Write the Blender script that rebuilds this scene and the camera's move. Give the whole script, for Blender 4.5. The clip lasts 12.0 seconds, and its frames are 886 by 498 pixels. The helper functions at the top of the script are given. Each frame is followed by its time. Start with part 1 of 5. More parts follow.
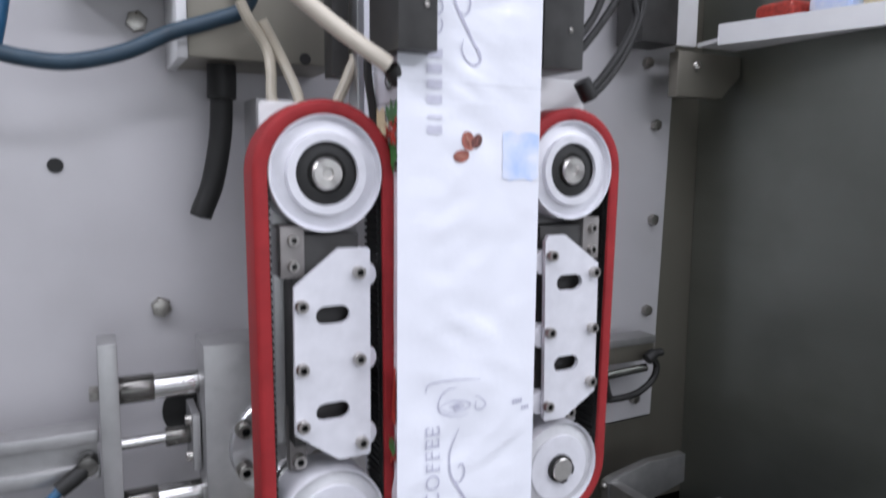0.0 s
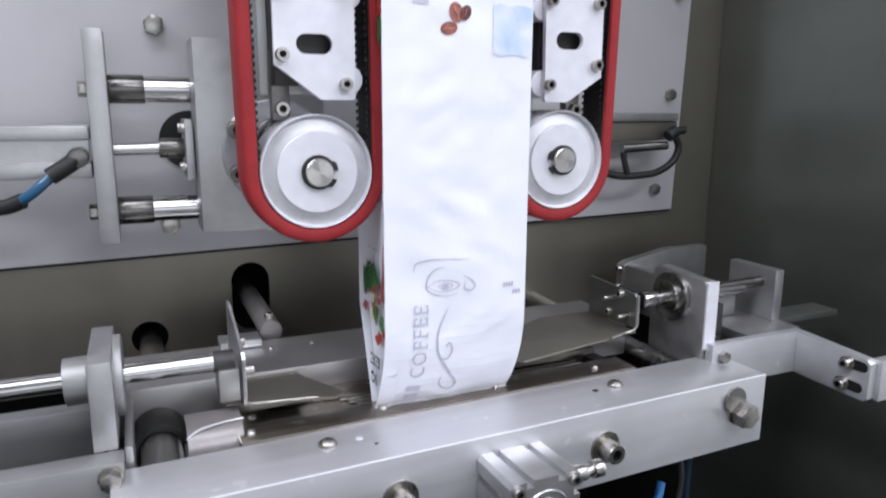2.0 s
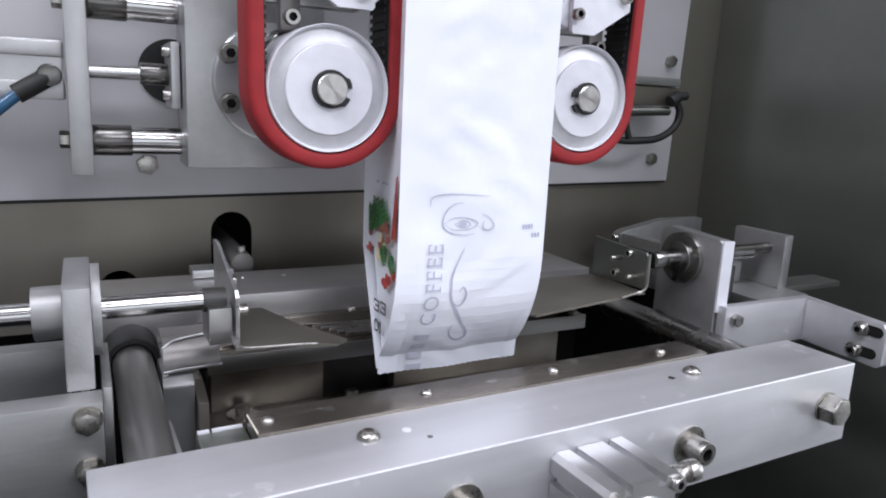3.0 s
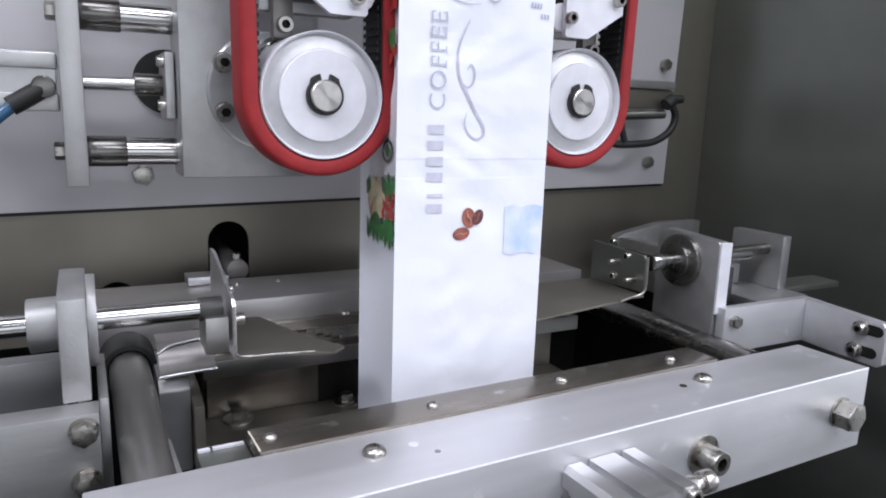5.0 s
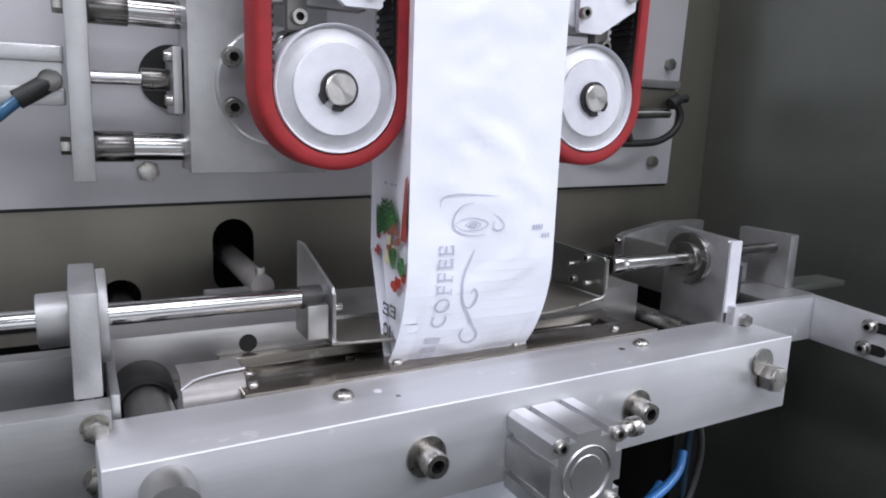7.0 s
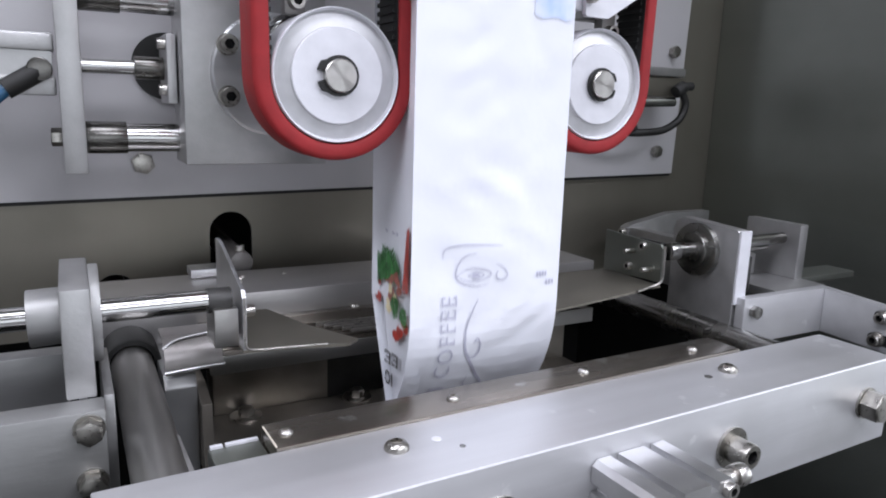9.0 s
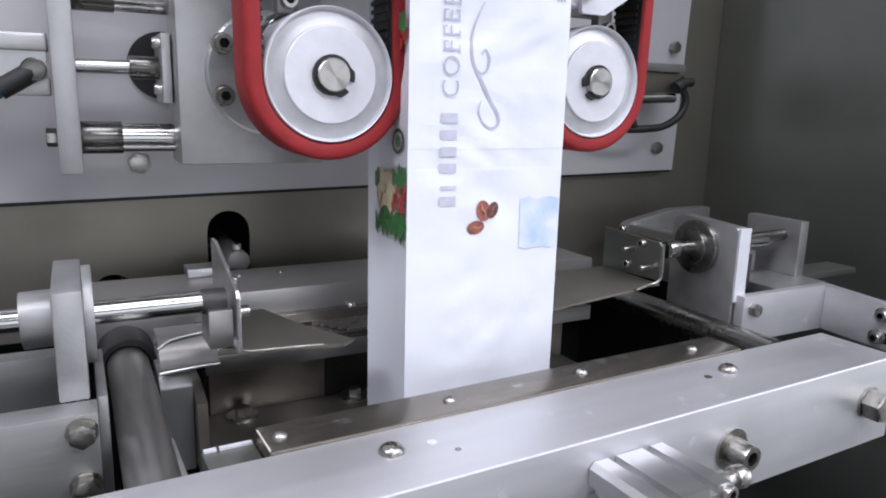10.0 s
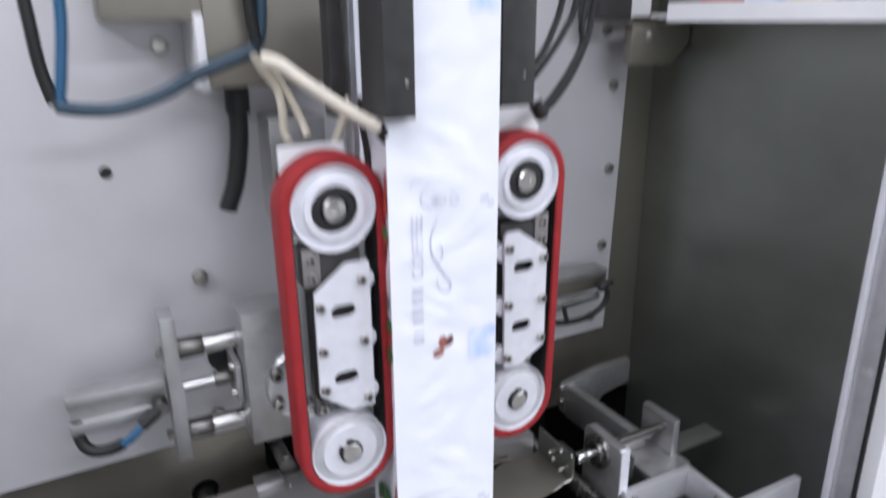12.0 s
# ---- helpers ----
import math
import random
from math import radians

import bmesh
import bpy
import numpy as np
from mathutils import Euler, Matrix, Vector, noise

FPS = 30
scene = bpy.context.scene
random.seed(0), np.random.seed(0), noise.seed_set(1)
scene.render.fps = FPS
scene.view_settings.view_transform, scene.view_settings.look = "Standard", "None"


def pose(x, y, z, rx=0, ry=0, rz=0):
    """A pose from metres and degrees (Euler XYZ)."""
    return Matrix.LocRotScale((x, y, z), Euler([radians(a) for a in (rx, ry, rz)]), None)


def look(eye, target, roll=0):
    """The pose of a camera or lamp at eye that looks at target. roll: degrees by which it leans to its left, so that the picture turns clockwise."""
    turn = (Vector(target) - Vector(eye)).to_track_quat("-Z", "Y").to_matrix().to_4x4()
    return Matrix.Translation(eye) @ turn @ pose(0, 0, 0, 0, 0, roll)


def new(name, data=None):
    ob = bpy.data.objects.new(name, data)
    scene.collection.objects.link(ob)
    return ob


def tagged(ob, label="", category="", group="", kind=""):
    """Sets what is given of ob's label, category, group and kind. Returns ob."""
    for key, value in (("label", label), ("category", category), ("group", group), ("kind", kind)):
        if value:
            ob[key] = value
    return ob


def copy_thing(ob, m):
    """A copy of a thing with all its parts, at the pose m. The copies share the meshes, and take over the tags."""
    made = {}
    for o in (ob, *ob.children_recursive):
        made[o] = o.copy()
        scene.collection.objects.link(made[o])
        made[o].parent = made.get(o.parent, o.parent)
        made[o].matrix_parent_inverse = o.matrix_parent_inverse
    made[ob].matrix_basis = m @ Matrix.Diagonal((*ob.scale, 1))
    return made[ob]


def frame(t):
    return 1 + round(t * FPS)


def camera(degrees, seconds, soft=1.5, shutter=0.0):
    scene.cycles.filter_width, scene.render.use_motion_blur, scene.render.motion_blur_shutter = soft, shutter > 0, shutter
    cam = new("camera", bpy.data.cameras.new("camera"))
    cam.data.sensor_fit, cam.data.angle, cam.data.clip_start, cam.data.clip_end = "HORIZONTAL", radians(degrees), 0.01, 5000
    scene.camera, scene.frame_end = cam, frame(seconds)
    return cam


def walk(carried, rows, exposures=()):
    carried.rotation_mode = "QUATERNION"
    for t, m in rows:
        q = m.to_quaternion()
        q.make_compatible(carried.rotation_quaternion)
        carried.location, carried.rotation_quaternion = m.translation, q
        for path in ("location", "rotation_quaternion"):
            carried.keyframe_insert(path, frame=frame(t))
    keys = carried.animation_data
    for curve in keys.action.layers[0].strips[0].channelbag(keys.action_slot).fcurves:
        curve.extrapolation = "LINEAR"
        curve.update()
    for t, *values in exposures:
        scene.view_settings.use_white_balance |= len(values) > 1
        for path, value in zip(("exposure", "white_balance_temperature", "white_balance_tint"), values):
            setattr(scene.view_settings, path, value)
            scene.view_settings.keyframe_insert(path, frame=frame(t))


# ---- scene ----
cam = camera(64.8, 12.0, soft=1.9, shutter=0.6)
PATH = [
    (0, (-0.233, -0.441, 1.246), (0.662, 1.332, 1.008), 0.5),
    (0.5, (-0.224, -0.452, 1.175), (0.645, 1.338, 0.97), 0.3),
    (1, (-0.215, -0.46, 1.123), (0.658, 1.329, 0.928), 0.0),
    (1.5, (-0.211, -0.464, 1.078), (0.634, 1.323, 0.775), 0.2),
    (2, (-0.204, -0.458, 1.044), (0.586, 1.335, 0.64), 0.3),
    (2.5, (-0.203, -0.454, 1.029), (0.568, 1.333, 0.568), 0.8),
    (2.6, (-0.202, -0.451, 1.026), (0.554, 1.335, 0.538), 0.5),
    (3, (-0.226, -0.412, 0.995), (0.677, 1.325, 0.587), 2.8),
    (5, (-0.224, -0.412, 0.993), (0.682, 1.329, 0.608), 1.9),
    (5.5, (-0.225, -0.409, 0.992), (0.689, 1.33, 0.617), 1.8),
    (6, (-0.226, -0.406, 0.99), (0.692, 1.329, 0.608), 1.9),
    (6.5, (-0.229, -0.405, 0.989), (0.692, 1.328, 0.605), 2.0),
    (7, (-0.234, -0.403, 0.987), (0.69, 1.33, 0.612), 2.1),
    (9, (-0.231, -0.389, 0.984), (0.697, 1.338, 0.588), 1.8),
    (9.5, (-0.23, -0.389, 0.987), (0.69, 1.343, 0.594), 1.6),
    (10, (-0.225, -0.389, 0.986), (0.692, 1.341, 0.578), 1.5),
    (10.5, (-0.226, -0.384, 0.995), (0.714, 1.323, 0.545), 1.6),
    (10.8, (-0.227, -0.38, 1.041), (0.73, 1.281, 0.471), 1.4),
    (11, (-0.229, -0.39, 1.098), (0.748, 1.25, 0.503), 1.1),
    (11.2, (-0.234, -0.406, 1.156), (0.703, 1.242, 0.518), 0.4),
    (11.5, (-0.249, -0.441, 1.249), (0.622, 1.227, 0.573), -1.1),
    (11.7, (-0.256, -0.484, 1.297), (0.628, 1.178, 0.623), -0.8),
    (12, (-0.28, -0.553, 1.395), (0.599, 1.129, 0.765), -0.5),
]
walk(cam, [(t, look(eye, target, roll)) for t, eye, target, roll in PATH], [(0.0, -0.22), (1.0, -0.18), (1.8, 0.0), (10.8, 0.0), (11.4, -0.07), (12.0, -0.08)])

# world and lights: a workshop hall; its lamps are added and never seen
world = bpy.data.worlds.new("hall")
scene.world = world
world.use_nodes = True
world.node_tree.nodes["Background"].inputs[0].default_value = (0.86, 0.9, 1.0, 1)
world.node_tree.nodes["Background"].inputs[1].default_value = 0.05


def unseen_overhead_lamp(x, y, z, sx, sy, watts):
    data = bpy.data.lights.new("ceiling_lamp_light", "AREA")
    data.shape, data.size, data.size_y, data.energy, data.color = "RECTANGLE", sx, sy, watts, (0.862, 0.878, 1.0)
    ob = new("ceiling_lamp_light", data)
    ob.matrix_world = pose(x, y, z)


unseen_overhead_lamp(-0.5, -0.8, 2.85, 1.4, 0.6, 27)
# unseen lamp added to brighten the film's left side
unseen_overhead_lamp(-2.0, -0.7, 2.85, 0.6, 1.6, 54)
unseen_overhead_lamp(0.9, -2.7, 2.85, 2.6, 0.7, 88)
# unseen lamp added for glints and light on the right-hand bars
unseen_overhead_lamp(1.9, -1.3, 2.85, 1.6, 1.1, 44)
unseen_overhead_lamp(-1.2, 0.9, 2.85, 1.3, 0.5, 10)


# added fill lights at low height; the hall's walls have no windows
def window_light(x, y, z, sx, sz, watts):
    data = bpy.data.lights.new("window_light", "AREA")
    data.shape, data.size, data.size_y, data.energy, data.color = "RECTANGLE", sx, sz, watts, (0.85, 0.91, 1.0)
    ob = new("window_light", data)
    ob.matrix_world = look((x, y, z), (0, y * 0.6, z - 0.3))


# unseen fill from the right, brightens the jaw bar's right end
window_light(3.85, -1.5, 1.2, 2.6, 2.0, 50)
# unseen fill from the front, brightens lower panel, bag and bar
window_light(-0.2, -4.85, 1.2, 3.0, 1.6, 24)


# ---- materials ----
def material(name, color, rough=0.5, metal=0.0, var=0.12, scale=30.0, bump=0.0, bump_scale=200.0, stretch=(1, 1, 1), coat=0.0, rough_var=0.1, spec=0.5, stain=0.0, wear=0.0):
    m = bpy.data.materials.new(name)
    m.use_nodes = True
    nt = m.node_tree
    bsdf = nt.nodes["Principled BSDF"]
    co = nt.nodes.new("ShaderNodeTexCoord")
    mp = nt.nodes.new("ShaderNodeMapping")
    mp.inputs["Scale"].default_value = stretch
    nt.links.new(co.outputs["Object"], mp.inputs["Vector"])
    n1 = nt.nodes.new("ShaderNodeTexNoise")
    n1.inputs["Scale"].default_value, n1.inputs["Detail"].default_value = scale, 5
    nt.links.new(mp.outputs["Vector"], n1.inputs["Vector"])
    ramp = nt.nodes.new("ShaderNodeValToRGB")
    lo, hi = [max(0, c * (1 - var)) for c in color], [min(1, c * (1 + var)) for c in color]
    ramp.color_ramp.elements[0].position, ramp.color_ramp.elements[1].position = 0.3, 0.7
    ramp.color_ramp.elements[0].color, ramp.color_ramp.elements[1].color = (*lo, 1), (*hi, 1)
    nt.links.new(n1.outputs["Fac"], ramp.inputs["Fac"])
    out = ramp.outputs["Color"]
    if stain:
        n3 = nt.nodes.new("ShaderNodeTexNoise")
        n3.inputs["Scale"].default_value, n3.inputs["Detail"].default_value = 7.0, 6
        nt.links.new(co.outputs["Object"], n3.inputs["Vector"])
        r3 = nt.nodes.new("ShaderNodeValToRGB")
        r3.color_ramp.elements[0].position, r3.color_ramp.elements[1].position = 0.45, 0.72
        r3.color_ramp.elements[0].color, r3.color_ramp.elements[1].color = (1, 1, 1, 1), (1 - stain, 1 - stain, 1 - stain * 1.1, 1)
        nt.links.new(n3.outputs["Fac"], r3.inputs["Fac"])
        mix = nt.nodes.new("ShaderNodeMixRGB")
        mix.blend_type = "MULTIPLY"
        mix.inputs[0].default_value = 1
        nt.links.new(out, mix.inputs[1])
        nt.links.new(r3.outputs["Color"], mix.inputs[2])
        out = mix.outputs["Color"]
    if wear:
        # small bright scuffs
        n4 = nt.nodes.new("ShaderNodeTexNoise")
        n4.inputs["Scale"].default_value, n4.inputs["Detail"].default_value = 46.0, 9
        nt.links.new(co.outputs["Object"], n4.inputs["Vector"])
        r4 = nt.nodes.new("ShaderNodeValToRGB")
        r4.color_ramp.elements[0].position, r4.color_ramp.elements[1].position = 0.66, 0.71
        r4.color_ramp.elements[0].color, r4.color_ramp.elements[1].color = (0, 0, 0, 1), (wear, wear, wear, 1)
        nt.links.new(n4.outputs["Fac"], r4.inputs["Fac"])
        add = nt.nodes.new("ShaderNodeMixRGB")
        add.blend_type = "SCREEN"
        add.inputs[0].default_value = 1
        nt.links.new(out, add.inputs[1])
        nt.links.new(r4.outputs["Color"], add.inputs[2])
        out = add.outputs["Color"]
    nt.links.new(out, bsdf.inputs["Base Color"])
    mr = nt.nodes.new("ShaderNodeMapRange")
    mr.inputs["To Min"].default_value, mr.inputs["To Max"].default_value = max(0.02, rough - rough_var), min(1, rough + rough_var)
    nt.links.new(n1.outputs["Fac"], mr.inputs["Value"])
    nt.links.new(mr.outputs["Result"], bsdf.inputs["Roughness"])
    bsdf.inputs["Metallic"].default_value = metal
    bsdf.inputs["Coat Weight"].default_value = coat
    bsdf.inputs["Specular IOR Level"].default_value = spec
    if bump:
        n2 = nt.nodes.new("ShaderNodeTexNoise")
        n2.inputs["Scale"].default_value, n2.inputs["Detail"].default_value = bump_scale, 3
        nt.links.new(mp.outputs["Vector"], n2.inputs["Vector"])
        b = nt.nodes.new("ShaderNodeBump")
        b.inputs["Strength"].default_value, b.inputs["Distance"].default_value = bump, 0.001
        nt.links.new(n2.outputs["Fac"], b.inputs["Height"])
        nt.links.new(b.outputs["Normal"], bsdf.inputs["Normal"])
    return m


ALU = material("brushed_aluminium", (0.68, 0.68, 0.69), 0.33, 0.92, 0.08, 60, 0.12, 260, (0.12, 1, 1), stain=0.25, rough_var=0.14, wear=0.35)
ALU_BAR = material("satin_aluminium_bar", (0.63, 0.63, 0.645), 0.4, 0.64, 0.06, 60, 0.1, 300, (0.1, 1, 1), stain=0.18, rough_var=0.1, wear=0.3)
ALU_WHITE = material("bead_blasted_aluminium", (0.73, 0.73, 0.765), 0.45, 0.2, 0.05, 90, 0.1, 900)
ALU_DULL = material("dull_grey_aluminium", (0.37, 0.37, 0.365), 0.45, 0.75, 0.08, 50, 0.12, 300, (0.2, 1, 1), stain=0.2)
ALU_CAST = material("grey_anodised_aluminium", (0.49, 0.487, 0.483), 0.38, 0.85, 0.08, 70, 0.12, 500, stain=0.15)
STEEL = material("stainless_sheet", (0.294, 0.275, 0.232), 0.45, 0.85, 0.08, 14, 0.1, 120, (1, 1, 0.05), stain=0.12)
STEEL_SIDE = material("stainless_side_sheet", (0.27, 0.284, 0.256), 0.36, 0.85, 0.1, 9, 0.06, 90, (1, 0.05, 1), stain=0.15)
STEEL_JAW = material("worn_jaw_steel", (0.27, 0.243, 0.212), 0.25, 0.9, 0.16, 50, 0.2, 180, (0.1, 1, 1), stain=0.35, wear=0.25)
CHROME = material("ground_steel_rod", (0.46, 0.455, 0.445), 0.16, 1.0, 0.06, 40, rough_var=0.05)
BEAM = material("worn_steel_beam", (0.54, 0.525, 0.515), 0.36, 0.85, 0.06, 40, 0.08, 260, (0.1, 1, 1), stain=0.12, rough_var=0.06)
# pale colour that paints the highlight on the jaw bar's edges
EDGE_GLINT = material("edge_glint_aluminium", (0.85, 0.85, 0.87), 0.45, 0.5, 0.05, 200)
BOLT = material("bright_bolt_steel", (0.5, 0.48, 0.45), 0.3, 1.0, 0.12, 300)
TURNED = material("turned_steel_face", (0.62, 0.6, 0.57), 0.3, 1.0, 0.06, 200, rough_var=0.04)
nodes = TURNED.node_tree.nodes
tangent = nodes.new("ShaderNodeTangent")
tangent.direction_type, tangent.axis = "RADIAL", "Y"
TURNED.node_tree.links.new(tangent.outputs[0], nodes["Principled BSDF"].inputs["Tangent"])
nodes["Principled BSDF"].inputs["Anisotropic"].default_value = 0.85
DISH = material("frosted_aluminium", (0.58, 0.58, 0.59), 0.45, 0.4, 0.06, 150, 0.1, 900)
STEELHEAD = material("dull_screw_steel", (0.38, 0.365, 0.335), 0.3, 1.0, 0.15, 300)
# near-black for screw sockets: the pit's shade put into the colour
PIT_SHADE = material("socket_pit_shade", (0.03, 0.03, 0.03), 0.5, 0.6, 0.2, 200)
BLUED = material("blued_dark_steel", (0.15, 0.145, 0.135), 0.24, 0.95, 0.15, 80)
HOOD = material("grey_plastic_hood", (0.26, 0.245, 0.235), 0.35, 0.4, 0.15, 60)
PANEL = material("light_grey_painted_panel", (0.6, 0.588, 0.6), 0.4, 0.15, 0.04, 5, 0.05, 500, stain=0.1)
RED = material("red_rubber_belt", (0.31, 0.022, 0.025), 0.6, 0, 0.12, 80, 0.1, 700, stain=0.15, spec=0.3)
BLACK = material("black_rubber", (0.012, 0.012, 0.011), 0.55, 0, 0.3, 60, 0.1, 500)
BRONZE = material("heat_darkened_steel", (0.3, 0.275, 0.24), 0.36, 0.75, 0.2, 25, 0.15, 150, stain=0.3)
DARK = material("dark_anodised_block", (0.045, 0.044, 0.042), 0.45, 0.3, 0.2, 60, 0.1, 400)
# near-black: the shade of the cavity and the slots put into colour
VOID = material("black_for_unlit_hollows", (0.014, 0.014, 0.013), 0.8, 0, 0.2, 20, spec=0.15)
ROD = material("grey_hard_chromed_rod", (0.42, 0.412, 0.395), 0.36, 0.98, 0.03, 60, rough_var=0.04)
GREYTUBE = material("dark_guide_rod", (0.32, 0.315, 0.3), 0.27, 1.0, 0.03, 60, rough_var=0.04)
BLUE = material("blue_air_tube", (0.03, 0.16, 0.42), 0.3, 0, 0.1, 60, coat=0.3)
TEAL = material("dark_blue_air_tube", (0.02, 0.1, 0.2), 0.3, 0, 0.1, 60, coat=0.3)
BLUECABLE = material("blue_grey_cable", (0.028, 0.06, 0.09), 0.45, 0, 0.2, 60)
CREAM = material("cream_plastic", (0.66, 0.6, 0.5), 0.5, 0, 0.06, 60)
CREAMTUBE = material("yellowed_air_tube", (0.42, 0.38, 0.3), 0.4, 0, 0.1, 60)
WHITE = material("white_plastic", (0.8, 0.8, 0.8), 0.45, 0, 0.03, 30)
FILM = material("white_laminate_film", (0.83, 0.845, 0.9), 0.3, 0, 0.02, 12, 1.0, 30, coat=0.4, rough_var=0.06)
INK_GREY = material("grey_ink", (0.5, 0.5, 0.6), 0.35, 0, 0.08, 200)
INK_DARK = material("dark_ink", (0.06, 0.06, 0.06), 0.35, 0, 0.2, 200)
INK_BROWN = material("brown_ink", (0.3, 0.1, 0.075), 0.35, 0, 0.4, 260)
INK_BROWN_DARK = material("dark_brown_ink", (0.1, 0.03, 0.025), 0.35, 0, 0.4, 260)
INK_RED = material("red_ink", (0.42, 0.05, 0.035), 0.35, 0, 0.35, 200)
INK_GREEN = material("green_ink", (0.045, 0.17, 0.05), 0.35, 0, 0.5, 160)
INK_TAN = material("tan_ink", (0.46, 0.24, 0.17), 0.35, 0, 0.2, 260)
INK_CREAM = material("cream_ink", (0.75, 0.66, 0.42), 0.35, 0, 0.15, 160)
INK_BLUE = material("pale_blue_ink", (0.6, 0.7, 0.92), 0.35, 0, 0.15, 50)
ramp = next(n for n in INK_BLUE.node_tree.nodes if n.type == "VALTORGB").color_ramp
ramp.elements[0].color, ramp.elements[1].color = (0.8, 0.83, 0.92, 1), (0.45, 0.6, 0.93, 1)
INK_BAR = material("pale_grey_ink", (0.6, 0.6, 0.69), 0.35, 0, 0.08, 200)
FLOOR = material("pale_floor_tiles", (0.24, 0.24, 0.235), 0.5, 0, 0.15, 6, 0.1, 80, stain=0.2)
WALLPAINT = material("white_wall_paint", (0.5, 0.5, 0.5), 0.7, 0, 0.04, 4)
LAMP = bpy.data.materials.new("lamp_diffuser")
LAMP.use_nodes = True
LAMP.node_tree.nodes["Principled BSDF"].inputs["Emission Color"].default_value = (0.95, 0.97, 1, 1)
LAMP.node_tree.nodes["Principled BSDF"].inputs["Emission Strength"].default_value = 4


# ---- shape helpers ----
def box(bm, x0, x1, y0, y1, z0, z1, bevel=0.0, segments=2):
    m = Matrix.Translation(((x0 + x1) / 2, (y0 + y1) / 2, (z0 + z1) / 2)) @ Matrix.Diagonal((abs(x1 - x0), abs(y1 - y0), abs(z1 - z0), 1))
    verts = bmesh.ops.create_cube(bm, size=1, matrix=m)["verts"]
    if bevel:
        edges = list({e for v in verts for e in v.link_edges})
        bmesh.ops.bevel(bm, geom=edges, offset=bevel, segments=segments, affect="EDGES", profile=0.6)
    return bm


def cyl(bm, p0, p1, r, seg=28, bevel=0.0, r2=None):
    p0, p1 = Vector(p0), Vector(p1)
    d = p1 - p0
    m = Matrix.Translation((p0 + p1) / 2) @ d.to_track_quat("Z", "Y").to_matrix().to_4x4()
    verts = bmesh.ops.create_cone(bm, cap_ends=True, segments=seg, radius1=r, radius2=r if r2 is None else r2, depth=d.length, matrix=m)["verts"]
    if bevel:
        edges = [e for e in {e for v in verts for e in v.link_edges} if any(len(f.verts) > 4 for f in e.link_faces)]
        bmesh.ops.bevel(bm, geom=edges, offset=bevel, segments=2, affect="EDGES", profile=0.6)
    return bm


def prism(bm, pts, axis, a0, a1, bevel=0.0):
    """A polygon drawn in the plane across axis (x: y,z; y: x,z; z: x,y) and drawn out from a0 to a1."""
    def at(p, a):
        return {"x": (a, p[0], p[1]), "y": (p[0], a, p[1]), "z": (p[0], p[1], a)}[axis]
    lo = [bm.verts.new(at(p, a0)) for p in pts]
    hi = [bm.verts.new(at(p, a1)) for p in pts]
    faces = [bm.faces.new(lo), bm.faces.new(hi)]
    n = len(pts)
    for i in range(n):
        faces.append(bm.faces.new((lo[i], lo[(i + 1) % n], hi[(i + 1) % n], hi[i])))
    bmesh.ops.recalc_face_normals(bm, faces=faces)
    if bevel:
        bmesh.ops.bevel(bm, geom=list({e for f in faces for e in f.edges}), offset=bevel, segments=2, affect="EDGES", profile=0.6)
    return bm


def lathe(bm, profile, cx, cz, seg=48):
    """Profile of (radius, y) turned about the y axis through (cx, cz)."""
    rings = []
    for r, y in profile:
        if r < 1e-6:
            rings.append([bm.verts.new((cx, y, cz))])
        else:
            rings.append([bm.verts.new((cx + r * math.cos(2 * math.pi * i / seg), y, cz + r * math.sin(2 * math.pi * i / seg))) for i in range(seg)])
    for a, b in zip(rings, rings[1:]):
        for i in range(seg):
            j = (i + 1) % seg
            if len(a) == 1:
                bm.faces.new((a[0], b[i], b[j]))
            elif len(b) == 1:
                bm.faces.new((a[i], b[0], a[j]))
            else:
                bm.faces.new((a[i], b[i], b[j], a[j]))
    bmesh.ops.recalc_face_normals(bm, faces=bm.faces[:])
    return bm


def spline(pts, steps=8):
    pts = [Vector(p) for p in pts]
    out = []
    for i in range(len(pts) - 1):
        a, b = pts[i], pts[i + 1]
        p, n = pts[i - 1] if i else a * 2 - b, pts[i + 2] if i + 2 < len(pts) else b * 2 - a
        for s in range(steps):
            t = s / steps
            out.append(0.5 * (2 * a + (b - p) * t + (2 * p - 5 * a + 4 * b - n) * t * t + (3 * a - p - 3 * b + n) * t ** 3))
    return out + [pts[-1]]


def tube(bm, pts, r, seg=12, steps=8, taper=None):
    path = spline(pts, steps)
    rings, up = [], Vector((0.13, 0.31, 0.94))
    for i, p in enumerate(path):
        d = (path[min(i + 1, len(path) - 1)] - path[max(i - 1, 0)]).normalized()
        side = d.cross(up).normalized()
        up = side.cross(d).normalized()
        k = r if taper is None else r * taper(i / (len(path) - 1))
        rings.append([bm.verts.new(p + k * (math.cos(2 * math.pi * j / seg) * side + math.sin(2 * math.pi * j / seg) * up)) for j in range(seg)])
    for a, b in zip(rings, rings[1:]):
        for j in range(seg):
            bm.faces.new((a[j], a[(j + 1) % seg], b[(j + 1) % seg], b[j]))
    bm.faces.new(rings[0][::-1])
    bm.faces.new(rings[-1])
    return bm


def thing(name, label, category, at=(0, 0, 0), group="", kind=""):
    ob = new(name)
    ob.empty_display_size = 0.02
    ob.location = at
    return tagged(ob, label, category, group, kind)


